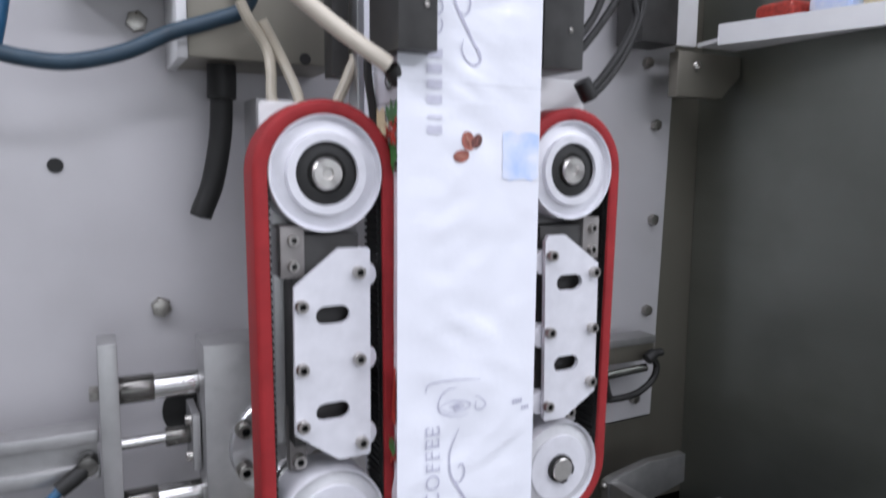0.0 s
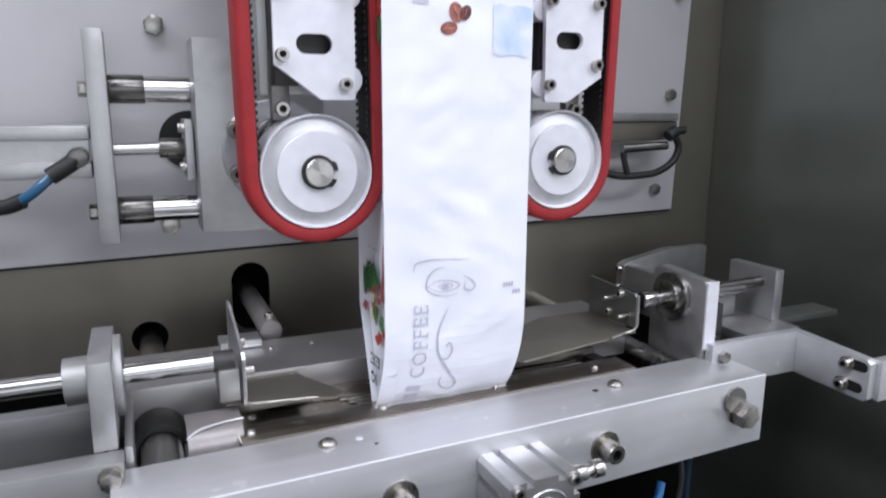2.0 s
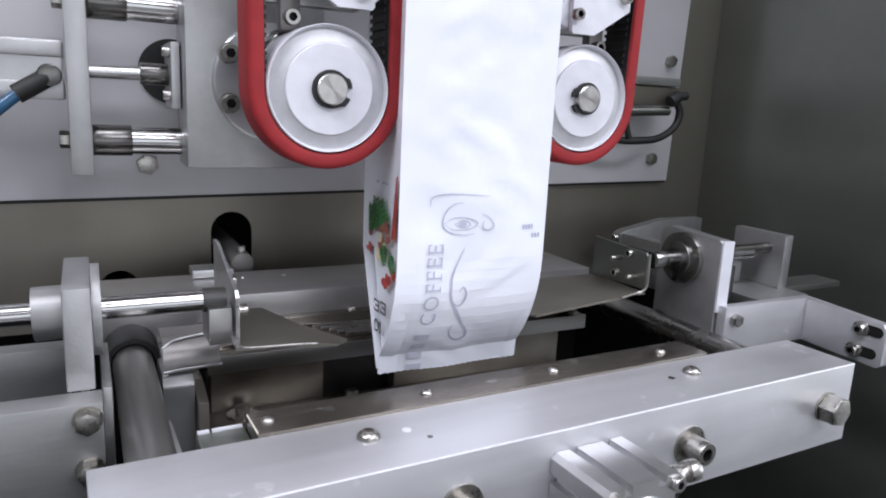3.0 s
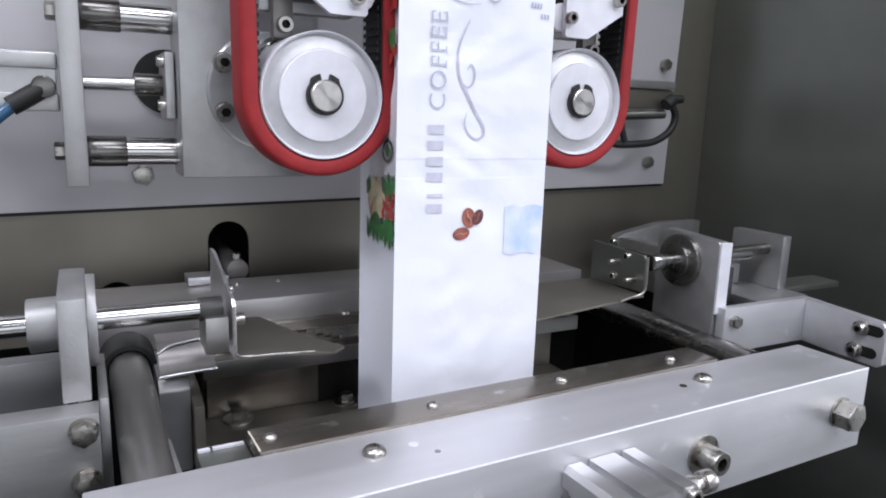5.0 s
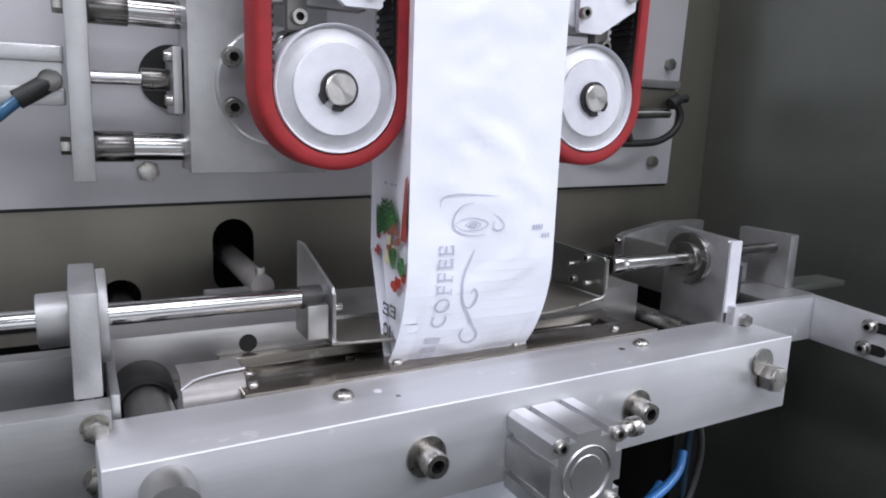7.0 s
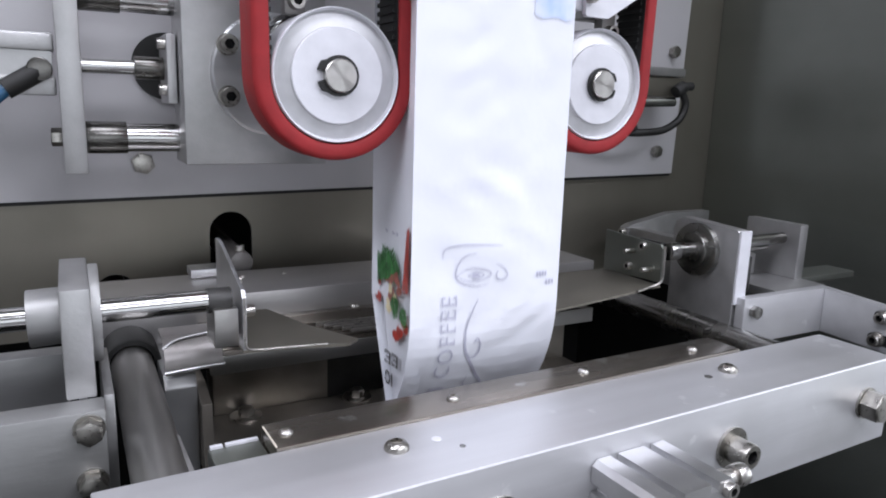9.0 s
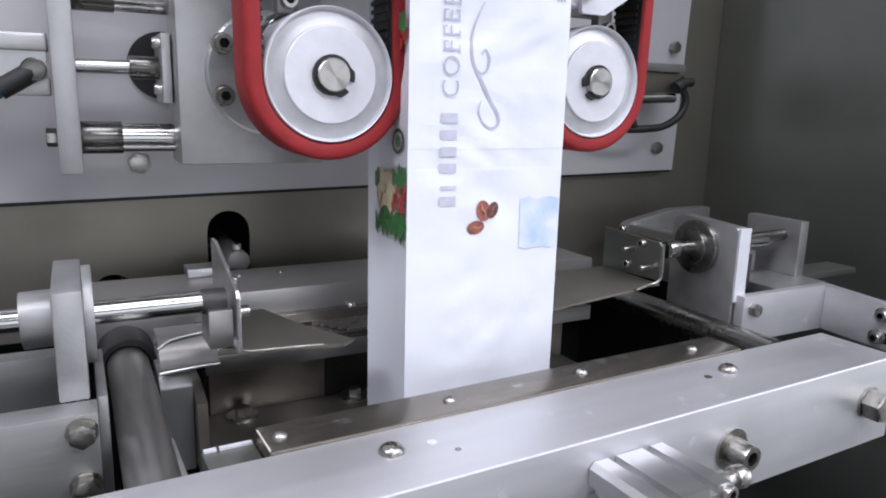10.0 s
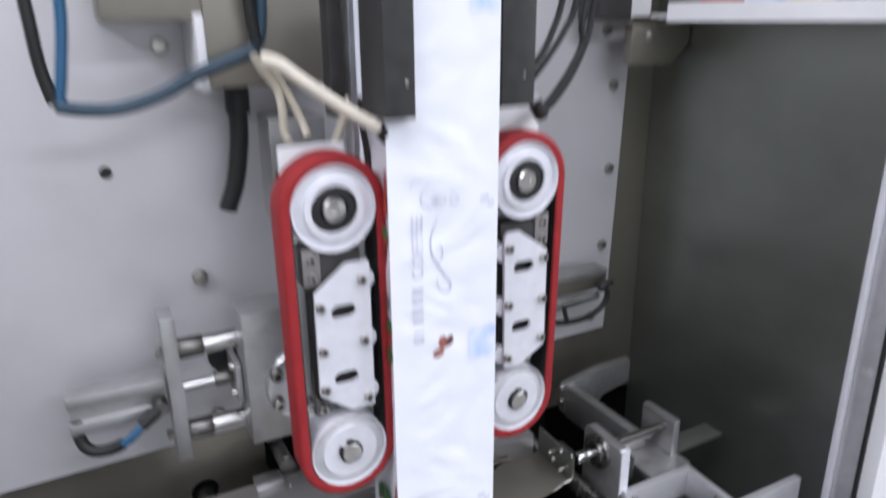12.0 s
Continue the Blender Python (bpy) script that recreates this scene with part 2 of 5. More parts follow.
def part(name, bm, mat, parent, label="", smooth=35):
    """Links a bmesh drawn in the thing's place (world axes) as one mesh under a thing or part."""
    top, shift = parent, Vector((0, 0, 0))
    while top:
        shift += top.location
        top = top.parent
    bmesh.ops.translate(bm, verts=bm.verts[:], vec=-shift)
    me = bpy.data.meshes.new(name)
    bm.to_mesh(me)
    bm.free()
    me.materials.append(mat)
    if smooth:
        me.polygons.foreach_set("use_smooth", [True] * len(me.polygons))
        me.set_sharp_from_angle(angle=radians(smooth))
    ob = new(name, me)
    ob.parent = parent
    if label:
        ob["label"] = label
    return ob


def solo(name, bm, mat, label, category, group="", kind="", smooth=35):
    return tagged(part(name, bm, mat, None, "", smooth), label, category, group, kind)


CACHE = {}


def fastener(kind, r, parent, p, way, mat=None, spin=0.0, washer=0.0, name="screw"):
    """A screw whose head stands out along way at p: socket (cap head with a hex pit), hex (six-sided head) or dome."""
    key = (kind, name, round(r, 5), round(washer, 5), (mat or BOLT).name)
    if key not in CACHE:
        bm = bmesh.new()
        base = 0.0016 if washer else 0.0
        if kind == "hex":
            cyl(bm, (0, 0, base), (0, 0, base + r * 1.15), r * 1.1, 6, r * 0.08)
            cyl(bm, (0, 0, base + r * 1.1), (0, 0, base + r * 1.2), r * 0.9, 24, r * 0.06)
        else:
            h = (1.7 if name == "bolt" else 1.25) * r
            if kind == "dome":
                prof = [(r, 0), (r * 0.98, 0.25 * r), (r * 0.8, 0.5 * r), (r * 0.45, 0.68 * r), (r * 0.42, 0.35 * r), (0, 0.3 * r)]
            else:
                prof = [(r, 0), (r, h * 0.9), (r * 0.92, h), (r * 0.56, h), (r * 0.52, h * 0.15), (0, h * 0.1)]
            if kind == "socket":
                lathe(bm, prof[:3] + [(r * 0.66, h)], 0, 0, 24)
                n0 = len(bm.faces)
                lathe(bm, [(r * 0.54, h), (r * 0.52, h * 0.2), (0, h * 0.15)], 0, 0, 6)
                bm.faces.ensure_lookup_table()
                # pit faces get the painted shade colour
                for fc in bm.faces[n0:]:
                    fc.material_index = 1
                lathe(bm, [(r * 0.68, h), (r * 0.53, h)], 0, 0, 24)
            else:
                lathe(bm, prof, 0, 0, 24)
            bmesh.ops.transform(bm, verts=bm.verts[:], matrix=Matrix.Translation((0, 0, base)) @ Matrix.Rotation(radians(90), 4, "X"))
        if washer:
            cyl(bm, (0, 0, 0), (0, 0, 0.0016), washer, 28)
        bmesh.ops.recalc_face_normals(bm, faces=bm.faces[:])
        me = bpy.data.meshes.new(name)
        bm.to_mesh(me)
        bm.free()
        me.materials.append(mat or BOLT)
        me.materials.append(PIT_SHADE)
        me.polygons.foreach_set("use_smooth", [True] * len(me.polygons))
        me.set_sharp_from_angle(angle=radians(35))
        CACHE[key] = me
    ob = new(name, CACHE[key])
    shift, top = Vector((0, 0, 0)), parent
    while top:
        shift += top.location
        top = top.parent
    ob.parent = parent
    ob.matrix_basis = Matrix.Translation(Vector(p) - shift) @ Vector(way).to_track_quat("Z", "Y").to_matrix().to_4x4() @ Matrix.Rotation(spin, 4, "Z")
    return ob


FRONT, LEFT, UP, RIGHT = (0, -1, 0), (-1, 0, 0), (0, 0, 1), (1, 0, 0)
bm_new = bmesh.new


# ---- hall: floor, walls, ceiling ----
def hall():
    solo("floor", box(bm_new(), -4, 4, -5, 3, -0.1, 0), FLOOR, "pale tiled workshop floor", "floor", kind="structure", smooth=0)
    solo("ceiling", box(bm_new(), -4, 4, -5, 3, 3.0, 3.1), WALLPAINT, "white workshop ceiling", "ceiling", kind="structure", smooth=0)
    for nm, b in (("wall_west", (-4.1, -4, -5, 3, 0, 3)), ("wall_east", (4, 4.1, -5, 3, 0, 3)), ("wall_south", (-4.1, 4.1, -5.1, -5, 0, 3)), ("wall_north", (-4.1, 4.1, 3, 3.1, 0, 3))):
        solo(nm, box(bm_new(), *b), WALLPAINT, "plain white workshop wall", "wall", kind="structure", smooth=0)


hall()


# ---- machine cabinet ----
def cabinet():
    c = thing("machine_cabinet", "stainless steel cabinet of a bag packing machine, dull grey", "machine cabinet", (0, 0.262, 0.2), kind="structure")
    # rear sheet with an upright slot and a round hole
    bm = bm_new()
    outer = [(-0.75, 0.782), (0.512, 0.782), (0.512, 1.75), (-0.75, 1.75)]
    n = 10
    slot = [(-0.104 + 0.019 * math.cos(a), 0.866 + 0.019 * math.sin(a)) for a in [math.pi * i / n for i in range(n + 1)]]
    slot += [(-0.104 + 0.019 * math.cos(a), 0.832 + 0.019 * math.sin(a)) for a in [math.pi + math.pi * i / n for i in range(n + 1)]]
    hole = [(-0.203 + 0.0172 * math.cos(2 * math.pi * i / 24), 0.8165 + 0.0172 * math.sin(2 * math.pi * i / 24)) for i in range(24)]
    loops = []
    for pts in (outer, slot, hole):
        vs = [bm.verts.new((x, 0.262, z)) for x, z in pts]
        loops += [bm.edges.new((vs[i], vs[(i + 1) % len(vs)])) for i in range(len(vs))]
    bmesh.ops.triangle_fill(bm, use_beauty=True, edges=loops)
    drop = [f for f in bm.faces if any(abs(f.calc_center_median().x - cx) < 0.016 and lo < f.calc_center_median().z < hi for cx, lo, hi in ((-0.104, 0.82, 0.88), (-0.203, 0.802, 0.831)))]
    bmesh.ops.delete(bm, geom=drop, context="FACES_ONLY")
    ext = bmesh.ops.extrude_face_region(bm, geom=bm.faces[:])
    bmesh.ops.translate(bm, verts=[v for v in ext["geom"] if isinstance(v, bmesh.types.BMVert)], vec=(0, 0.004, 0))
    bmesh.ops.recalc_face_normals(bm, faces=bm.faces[:])
    part("rear_sheet", bm, STEEL, c, smooth=0)
    # unseen black sheets added to keep the space behind dark
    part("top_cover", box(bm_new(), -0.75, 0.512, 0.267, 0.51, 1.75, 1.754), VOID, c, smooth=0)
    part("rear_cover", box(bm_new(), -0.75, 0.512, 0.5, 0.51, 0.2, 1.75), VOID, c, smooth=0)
    part("side_sheet", box(bm_new(), 0.508, 0.514, -0.109, 0.2615, 0.2, 1.75), STEEL_SIDE, c, "dark stainless side sheet", smooth=0)
    part("door_post", box(bm_new(), 0.499, 0.507, -0.117, -0.109, 0.2, 1.75, 0.002), ALU_WHITE, c, "pale upright door post")
    part("door_frame", box(bm_new(), 0.505, 0.53, -0.143, -0.1172, 0.2, 1.75, 0.001), ALU_BAR, c, "grey door frame profile")
    part("door_gasket", box(bm_new(), 0.503, 0.52, -0.1475, -0.1432, 0.2, 1.75, 0.001), BLACK, c, "black rubber door seal")
    part("door_leaf", box(bm_new(), 0.506, 0.95, -0.166, -0.1478, 0.2, 1.75, 0.002), WHITE, c, "white door leaf standing open")
    # added black sheet, so that the bright hall does not show through
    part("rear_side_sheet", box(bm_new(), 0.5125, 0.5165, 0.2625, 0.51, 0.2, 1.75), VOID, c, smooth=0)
    part("left_sheet", box(bm_new(), -0.755, -0.75, 0.1, 0.5, 0.2, 1.75), STEEL_SIDE, c, smooth=0)
    # unseen sheet added to keep front light out of the lower cavity
    part("front_sheet", box(bm_new(), -0.75, 0.512, -0.304, -0.3, 0.2, 0.7), STEEL_SIDE, c, smooth=0)
    # black base: the cavity's shade as colour; it also catches cut bags
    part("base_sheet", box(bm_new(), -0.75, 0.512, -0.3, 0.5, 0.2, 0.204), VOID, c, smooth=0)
    # pale mounting panel
    p = thing("mounting_panel", "light grey painted steel mounting panel with hex bolts", "panel", (0, 0.25, 0.9))
    bm = bm_new()
    prism(bm, [(-0.74, 0.8925), (0.434, 0.9125), (0.4415, 1.14), (0.452, 1.5), (0.452, 1.74), (-0.74, 1.74)], "y", 0.2505, 0.2605, 0.0008)
    part("sheet", bm, PANEL, p, smooth=20)
    # black strip paints the shadow gap below the panel's lower edge
    part("gasket", prism(bm_new(), [(-0.74, 0.8893), (0.434, 0.9093), (0.434, 0.914), (-0.74, 0.894)], "y", 0.254, 0.2612), BLACK, p, "black strip for the shadow gap under the panel", smooth=0)
    for x, z in ((-0.177, 0.931), (-0.179, 1.113), (-0.19, 1.369)):
        fastener("hex", 0.0085, p, (x, 0.2505, z), FRONT, STEELHEAD, spin=x * 40, name="bolt")
    for x, z in ((0.402, 0.94), (0.417, 1.058), (0.421, 1.178), (0.419, 1.2995), (0.401, 1.376)):
        fastener("hex", 0.0065, p, (x, 0.2505, z), FRONT, STEELHEAD, spin=x * 70, name="bolt")
    # flat black disc: the hole's dark inside put into colour
    bm = bm_new()
    lathe(bm, [(0.0065, 0.2495), (0.0065, 0.2497), (0, 0.2497)], -0.259, 1.243, 20)
    part("hole_plug", bm, BLACK, p, "flat black disc for a dark bore")


cabinet()


# ---- pulling belt units ----
def ring_points(c0, c1, r, n=28):
    """Outline of a belt round two wheels, c0 below and c1 above, as (x, z)."""
    d = Vector((c1[0] - c0[0], c1[1] - c0[1])).normalized()
    side = Vector((d.y, -d.x))
    pts = []
    for i in range(n + 1):
        a = math.pi * i / n
        pts.append((c1[0] + r * (math.cos(a) * side.x + math.sin(a) * d.x), c1[1] + r * (math.cos(a) * side.y + math.sin(a) * d.y)))
    for i in range(n + 1):
        a = math.pi * i / n
        pts.append((c0[0] + r * (-math.cos(a) * side.x - math.sin(a) * d.x), c0[1] + r * (-math.cos(a) * side.y - math.sin(a) * d.y)))
    return pts


def belt_band(bm, c0, c1, r0, r1, y0, y1):
    a, b = ring_points(c0, c1, r0), ring_points(c0, c1, r1)
    n = len(a)
    e = min(0.0034, (r1 - r0) * 0.4)
    turns = [math.pi / 8 * k for k in range(5)]
    # section: flat inner side, both outer edges well rounded; (how far out, y)
    sect = [(0.0, y0 + 0.0006), (0.08, y0)] + [(1 - e / (r1 - r0) * (1 - math.sin(t)), y0 + e * (1 - math.cos(t))) for t in turns]
    sect += [(1 - e / (r1 - r0) * (1 - math.cos(t)), y1 - e * (1 - math.sin(t))) for t in turns] + [(0.0, y1)]
    rows = []
    for i in range(n):
        rows.append([bm.verts.new((a[i][0] + (b[i][0] - a[i][0]) * k, y, a[i][1] + (b[i][1] - a[i][1]) * k)) for k, y in sect])
    m6 = len(sect)
    for i in range(n):
        j = (i + 1) % n
        for k in range(m6):
            m = (k + 1) % m6
            bm.faces.new((rows[i][k], rows[j][k], rows[j][m], rows[i][m]))
    bmesh.ops.recalc_face_normals(bm, faces=bm.faces[:])
    return bm


def belt_teeth(bm, c0, c1, r, y0, y1):
    """Small teeth on the inner side of the straight runs."""
    d = Vector((c1[0] - c0[0], c1[1] - c0[1]))
    length = d.length
    d.normalize()
    side = Vector((d.y, -d.x))
    for s in (-1, 1):
        k = 0.004
        while k < length - 0.004:
            cx, cz = c0[0] + d.x * k + s * side.x * (r - 0.0009), c0[1] + d.y * k + s * side.y * (r - 0.0009)
            box(bm, cx - 0.0006, cx + 0.0006, y0 + 0.003, y1, cz - 0.0012, cz + 0.0012)
            k += 0.005
    return bm


def lower_wheel(parent, c):
    w = thing_part("lower_wheel", parent, (c[0], 0, c[1]))
    bm = bm_new()
    lathe(bm, [(0, -0.0006), (0.0266, -0.0006), (0.0272, 0.0)], *c, 64)
    part("disc", bm, ALU_WHITE, w, "satin aluminium face")
    bm = bm_new()
    lathe(bm, [(0.0271, -0.0002), (0.0275, 0.0012), (0.0355, 0.0042), (0.0362, 0.0038)], *c, 64)
    part("dish", bm, DISH, w, "frosted grey dished ring")
    bm = bm_new()
    lathe(bm, [(0.036, 0.0042), (0.0366, 0.0006), (0.0372, 0.0), (0.0377, 0.0009), (0.0377, 0.034), (0, 0.034)], *c, 64)
    part("rim", bm, ALU_WHITE, w, "bright rim")
    bm = bm_new()
    lathe(bm, [(0, -0.0058), (0.0086, -0.0058), (0.0094, -0.005), (0.0094, 0.0008)], *c, 36)
    part("shaft_end", bm, TURNED, w, "turned steel shaft end")
    bm = bm_new()
    n = 26
    arc = [radians(104 + 332 * i / n) for i in range(n + 1)]
    inner = [(c[0] + 0.0095 * math.cos(a), c[1] + 0.0095 * math.sin(a)) for a in arc]
    outer = [(c[0] + (0.0114 + 0.0017 * (i < 3 or i > n - 3)) * math.cos(a), c[1] + (0.0114 + 0.0017 * (i < 3 or i > n - 3)) * math.sin(a)) for i, a in enumerate(arc)]
    rows = [[bm.verts.new((q[0], y, q[1])) for q, y in ((inner[i], -0.0007), (inner[i], -0.0032), (outer[i], -0.0032), (outer[i], -0.0007))] for i in range(n + 1)]
    for a, b in zip(rows, rows[1:]):
        for k in range(4):
            bm.faces.new((a[k], a[(k + 1) % 4], b[(k + 1) % 4], b[k]))
    bm.faces.new(rows[0])
    bm.faces.new(rows[-1][::-1])
    bmesh.ops.recalc_face_normals(bm, faces=bm.faces[:])
    part("circlip", bm, BLACK, w, "black circlip", smooth=0)
    return w


def upper_wheel(parent, c):
    w = thing_part("upper_wheel", parent, (c[0], 0, c[1]))
    bm = bm_new()
    lathe(bm, [(0.0207, 0.002), (0.0211, -0.001), (0.0265, -0.001), (0.0274, 0.003), (0.0352, 0.0052), (0.0368, 0.0036), (0.037, 0.0002), (0.0378, 0.0), (0.0383, 0.001), (0.0383, 0.034), (0, 0.034)], *c, 64)
    part("disc", bm, ALU_WHITE, w, "satin aluminium disc with raised rim")
    bm = bm_new()
    lathe(bm, [(0.0209, 0.003), (0.0172, 0.0012), (0.013, 0.0012), (0.0115, 0.003), (0.0105, 0.003)], *c, 40)
    part("bearing", bm, BLACK, w, "black sealed bearing")
    bm = bm_new()
    lathe(bm, [(0, -0.0012), (0.003, -0.0012), (0.0038, -0.0026), (0.0092, -0.0026), (0.0105, -0.001), (0.0105, 0.004)], *c, 36)
    part("shaft_end", bm, TURNED, w, "turned steel shaft end")
    return w


def thing_part(name, parent, at):
    """An Empty of its own under a thing, for a part that turns."""
    ob = new(name)
    ob.empty_display_size = 0.02
    ob.parent = parent
    ob.location = Vector(at) - parent.location
    return ob


def stadium(cx, cz, w, h, n=8):
    r = h / 2
    return [(cx + w / 2 - r + r * math.cos(a), cz + r * math.sin(a)) for a in [-math.pi / 2 + math.pi * i / n for i in range(n + 1)]] + \
           [(cx - w / 2 + r + r * math.cos(a), cz + r * math.sin(a)) for a in [math.pi / 2 + math.pi * i / n for i in range(n + 1)]]


def slotted_plate(bm, outer, slots, y0, y1):
    loops = []
    for pts in (outer, *slots):
        vs = [bm.verts.new((x, y0, z)) for x, z in pts]
        loops += [bm.edges.new((vs[i], vs[(i + 1) % len(vs)])) for i in range(len(vs))]
    bmesh.ops.triangle_fill(bm, use_beauty=True, edges=loops)
    cut = []
    for f in bm.faces:
        c = f.calc_center_median()
        for s in slots:
            xs, zs = [p[0] for p in s], [p[1] for p in s]
            r = (max(zs) - min(zs)) / 2
            mx, mz = (max(xs) + min(xs)) / 2, (max(zs) + min(zs)) / 2
            if abs(c.z - mz) < r * 0.999 and abs(c.x - mx) < (max(xs) - min(xs)) / 2:
                cut.append(f)
                break
    bmesh.ops.delete(bm, geom=cut, context="FACES_ONLY")
    ext = bmesh.ops.extrude_face_region(bm, geom=bm.faces[:])
    bmesh.ops.translate(bm, verts=[v for v in ext["geom"] if isinstance(v, bmesh.types.BMVert)], vec=(0, y1 - y0, 0))
    bmesh.ops.recalc_face_normals(bm, faces=bm.faces[:])
    return bm


WHEELS = []


def belt_unit(side, c0, c1, plate, slots, screws):
    u = thing("belt_unit", "red pulling belt round two aluminium wheels with pale guide plate", "belt drive", (c0[0], 0.05, c0[1]), "pulling belts")
    part("belt", belt_band(bm_new(), c0, c1, 0.0386, 0.048, 0.0005, 0.031), RED, u, "smooth red rubber belt", smooth=60)
    part("belt_lining", belt_teeth(belt_band(bm_new(), c0, c1, 0.0378, 0.0385, 0.003, 0.03), c0, c1, 0.0376, 0.003, 0.03), BLACK, u, "black toothed belt lining", smooth=0)["kind"] = "stuff"
    WHEELS.append((lower_wheel(u, c0), side))
    WHEELS.append((upper_wheel(u, c1), side))
    part("guide_plate", slotted_plate(bm_new(), plate, slots, -0.0045, -0.0005), ALU_WHITE, u, "pale aluminium plate with two slots", smooth=0)
    for x, z in screws:
        fastener("socket", 0.0042, u, (x, -0.0045, z), FRONT)
    xi = max(p[0] for p in plate) if side < 0 else min(p[0] for p in plate)
    for z in (1.172, 1.114, 1.06):
        bm = bm_new()
        cyl(bm, (xi + side * 0.003, 0.0005, z), (xi + side * 0.003, 0.036, z), 0.0098, 14, 0.0012)
        part("press_roller", bm, ALU_WHITE, u, "pale press roller")
    xo = min(p[0] for p in plate) if side < 0 else max(p[0] for p in plate)
    mid = (xi + xo) / 2
    bm = bm_new()
    box(bm, mid - 0.024, mid + 0.022, 0.006, 0.03, 1.056, 1.2, 0.001)
    part("carrier_bar", bm, DARK, u, "dark carrier bar")
    bm = bm_new()
    box(bm, mid - 0.03, mid + 0.03, 0.032, 0.044, 1.05, 1.215, 0.001)
    part("back_bar", bm, ALU_CAST, u, "grey bar")
    # tension block above the guide plate and arm near the lower wheel
    bm = bm_new()
    box(bm, mid - side * -0.024 - 0.008, mid - side * -0.024 + 0.008, 0.004, 0.03, 1.172, 1.206, 0.001)
    part("tension_block", bm, HOOD, u, "dark grey tension block")
    for z in (1.18, 1.197):
        fastener("socket", 0.0036, u, (mid + side * 0.024, 0.004, z), FRONT)
    bm = bm_new()
    box(bm, mid + side * 0.018 - 0.0065, mid + side * 0.018 + 0.0065, 0.02, 0.03, 1.033, 1.08, 0.003)
    part("lower_arm", bm, HOOD, u, "grey steel arm")
    fastener("socket", 0.0048, u, (mid + side * 0.018, 0.02, 1.041), FRONT)
    bm = bm_new()
    lathe(bm, [(0, 0.035), (0.019, 0.035), (0.0215, 0.0365), (0.0235, 0.036), (0.0245, 0.0375), (0.0245, 0.041), (0.0225, 0.042), (0.0225, 0.046), (0, 0.046)], c0[0] + side * 0.014, 1.012, 40)
    part("idler", bm, CHROME, u, "bright flanged pulley behind the wheel")
    # shafts to the carriage
    for c in (c0, c1):
        bm = bm_new()
        cyl(bm, (c[0], 0.042, c[1]), (c[0], 0.15, c[1]), 0.012)
        part("drive_shaft", bm, CHROME, u, "ground steel shaft")
    return u


def left_belt():
    plate = [(-0.1193, 1.167), (-0.0895, 1.191), (-0.069, 1.191), (-0.0675, 1.1895), (-0.0675, 1.0485), (-0.069, 1.047), (-0.0905, 1.047), (-0.1198, 1.0685)]
    slots = [stadium(-0.0935, 1.1472, 0.0235, 0.0125), stadium(-0.094, 1.0815, 0.0235, 0.0125)]
    belt_unit(-1, (-0.093, 1.0), (-0.095, 1.24), plate, slots, [(-0.076, 1.175), (-0.076, 1.116), (-0.0745, 1.057), (-0.115, 1.155), (-0.115, 1.113), (-0.115, 1.0745)])


def right_belt():
    plate = [(0.0748, 1.189), (0.078, 1.1935), (0.0931, 1.1935), (0.1262, 1.17), (0.1268, 1.065), (0.097, 1.0465), (0.079, 1.0465), (0.0775, 1.048)]
    slots = [stadium(0.0985, 1.156, 0.0245, 0.0125), stadium(0.0975, 1.091, 0.0235, 0.0125)]
    belt_unit(1, (0.097, 1.003), (0.102, 1.243), plate, slots, [(0.08, 1.178), (0.08, 1.118), (0.08, 1.059), (0.121, 1.163), (0.121, 1.118), (0.121, 1.074)])


left_belt()
right_belt()


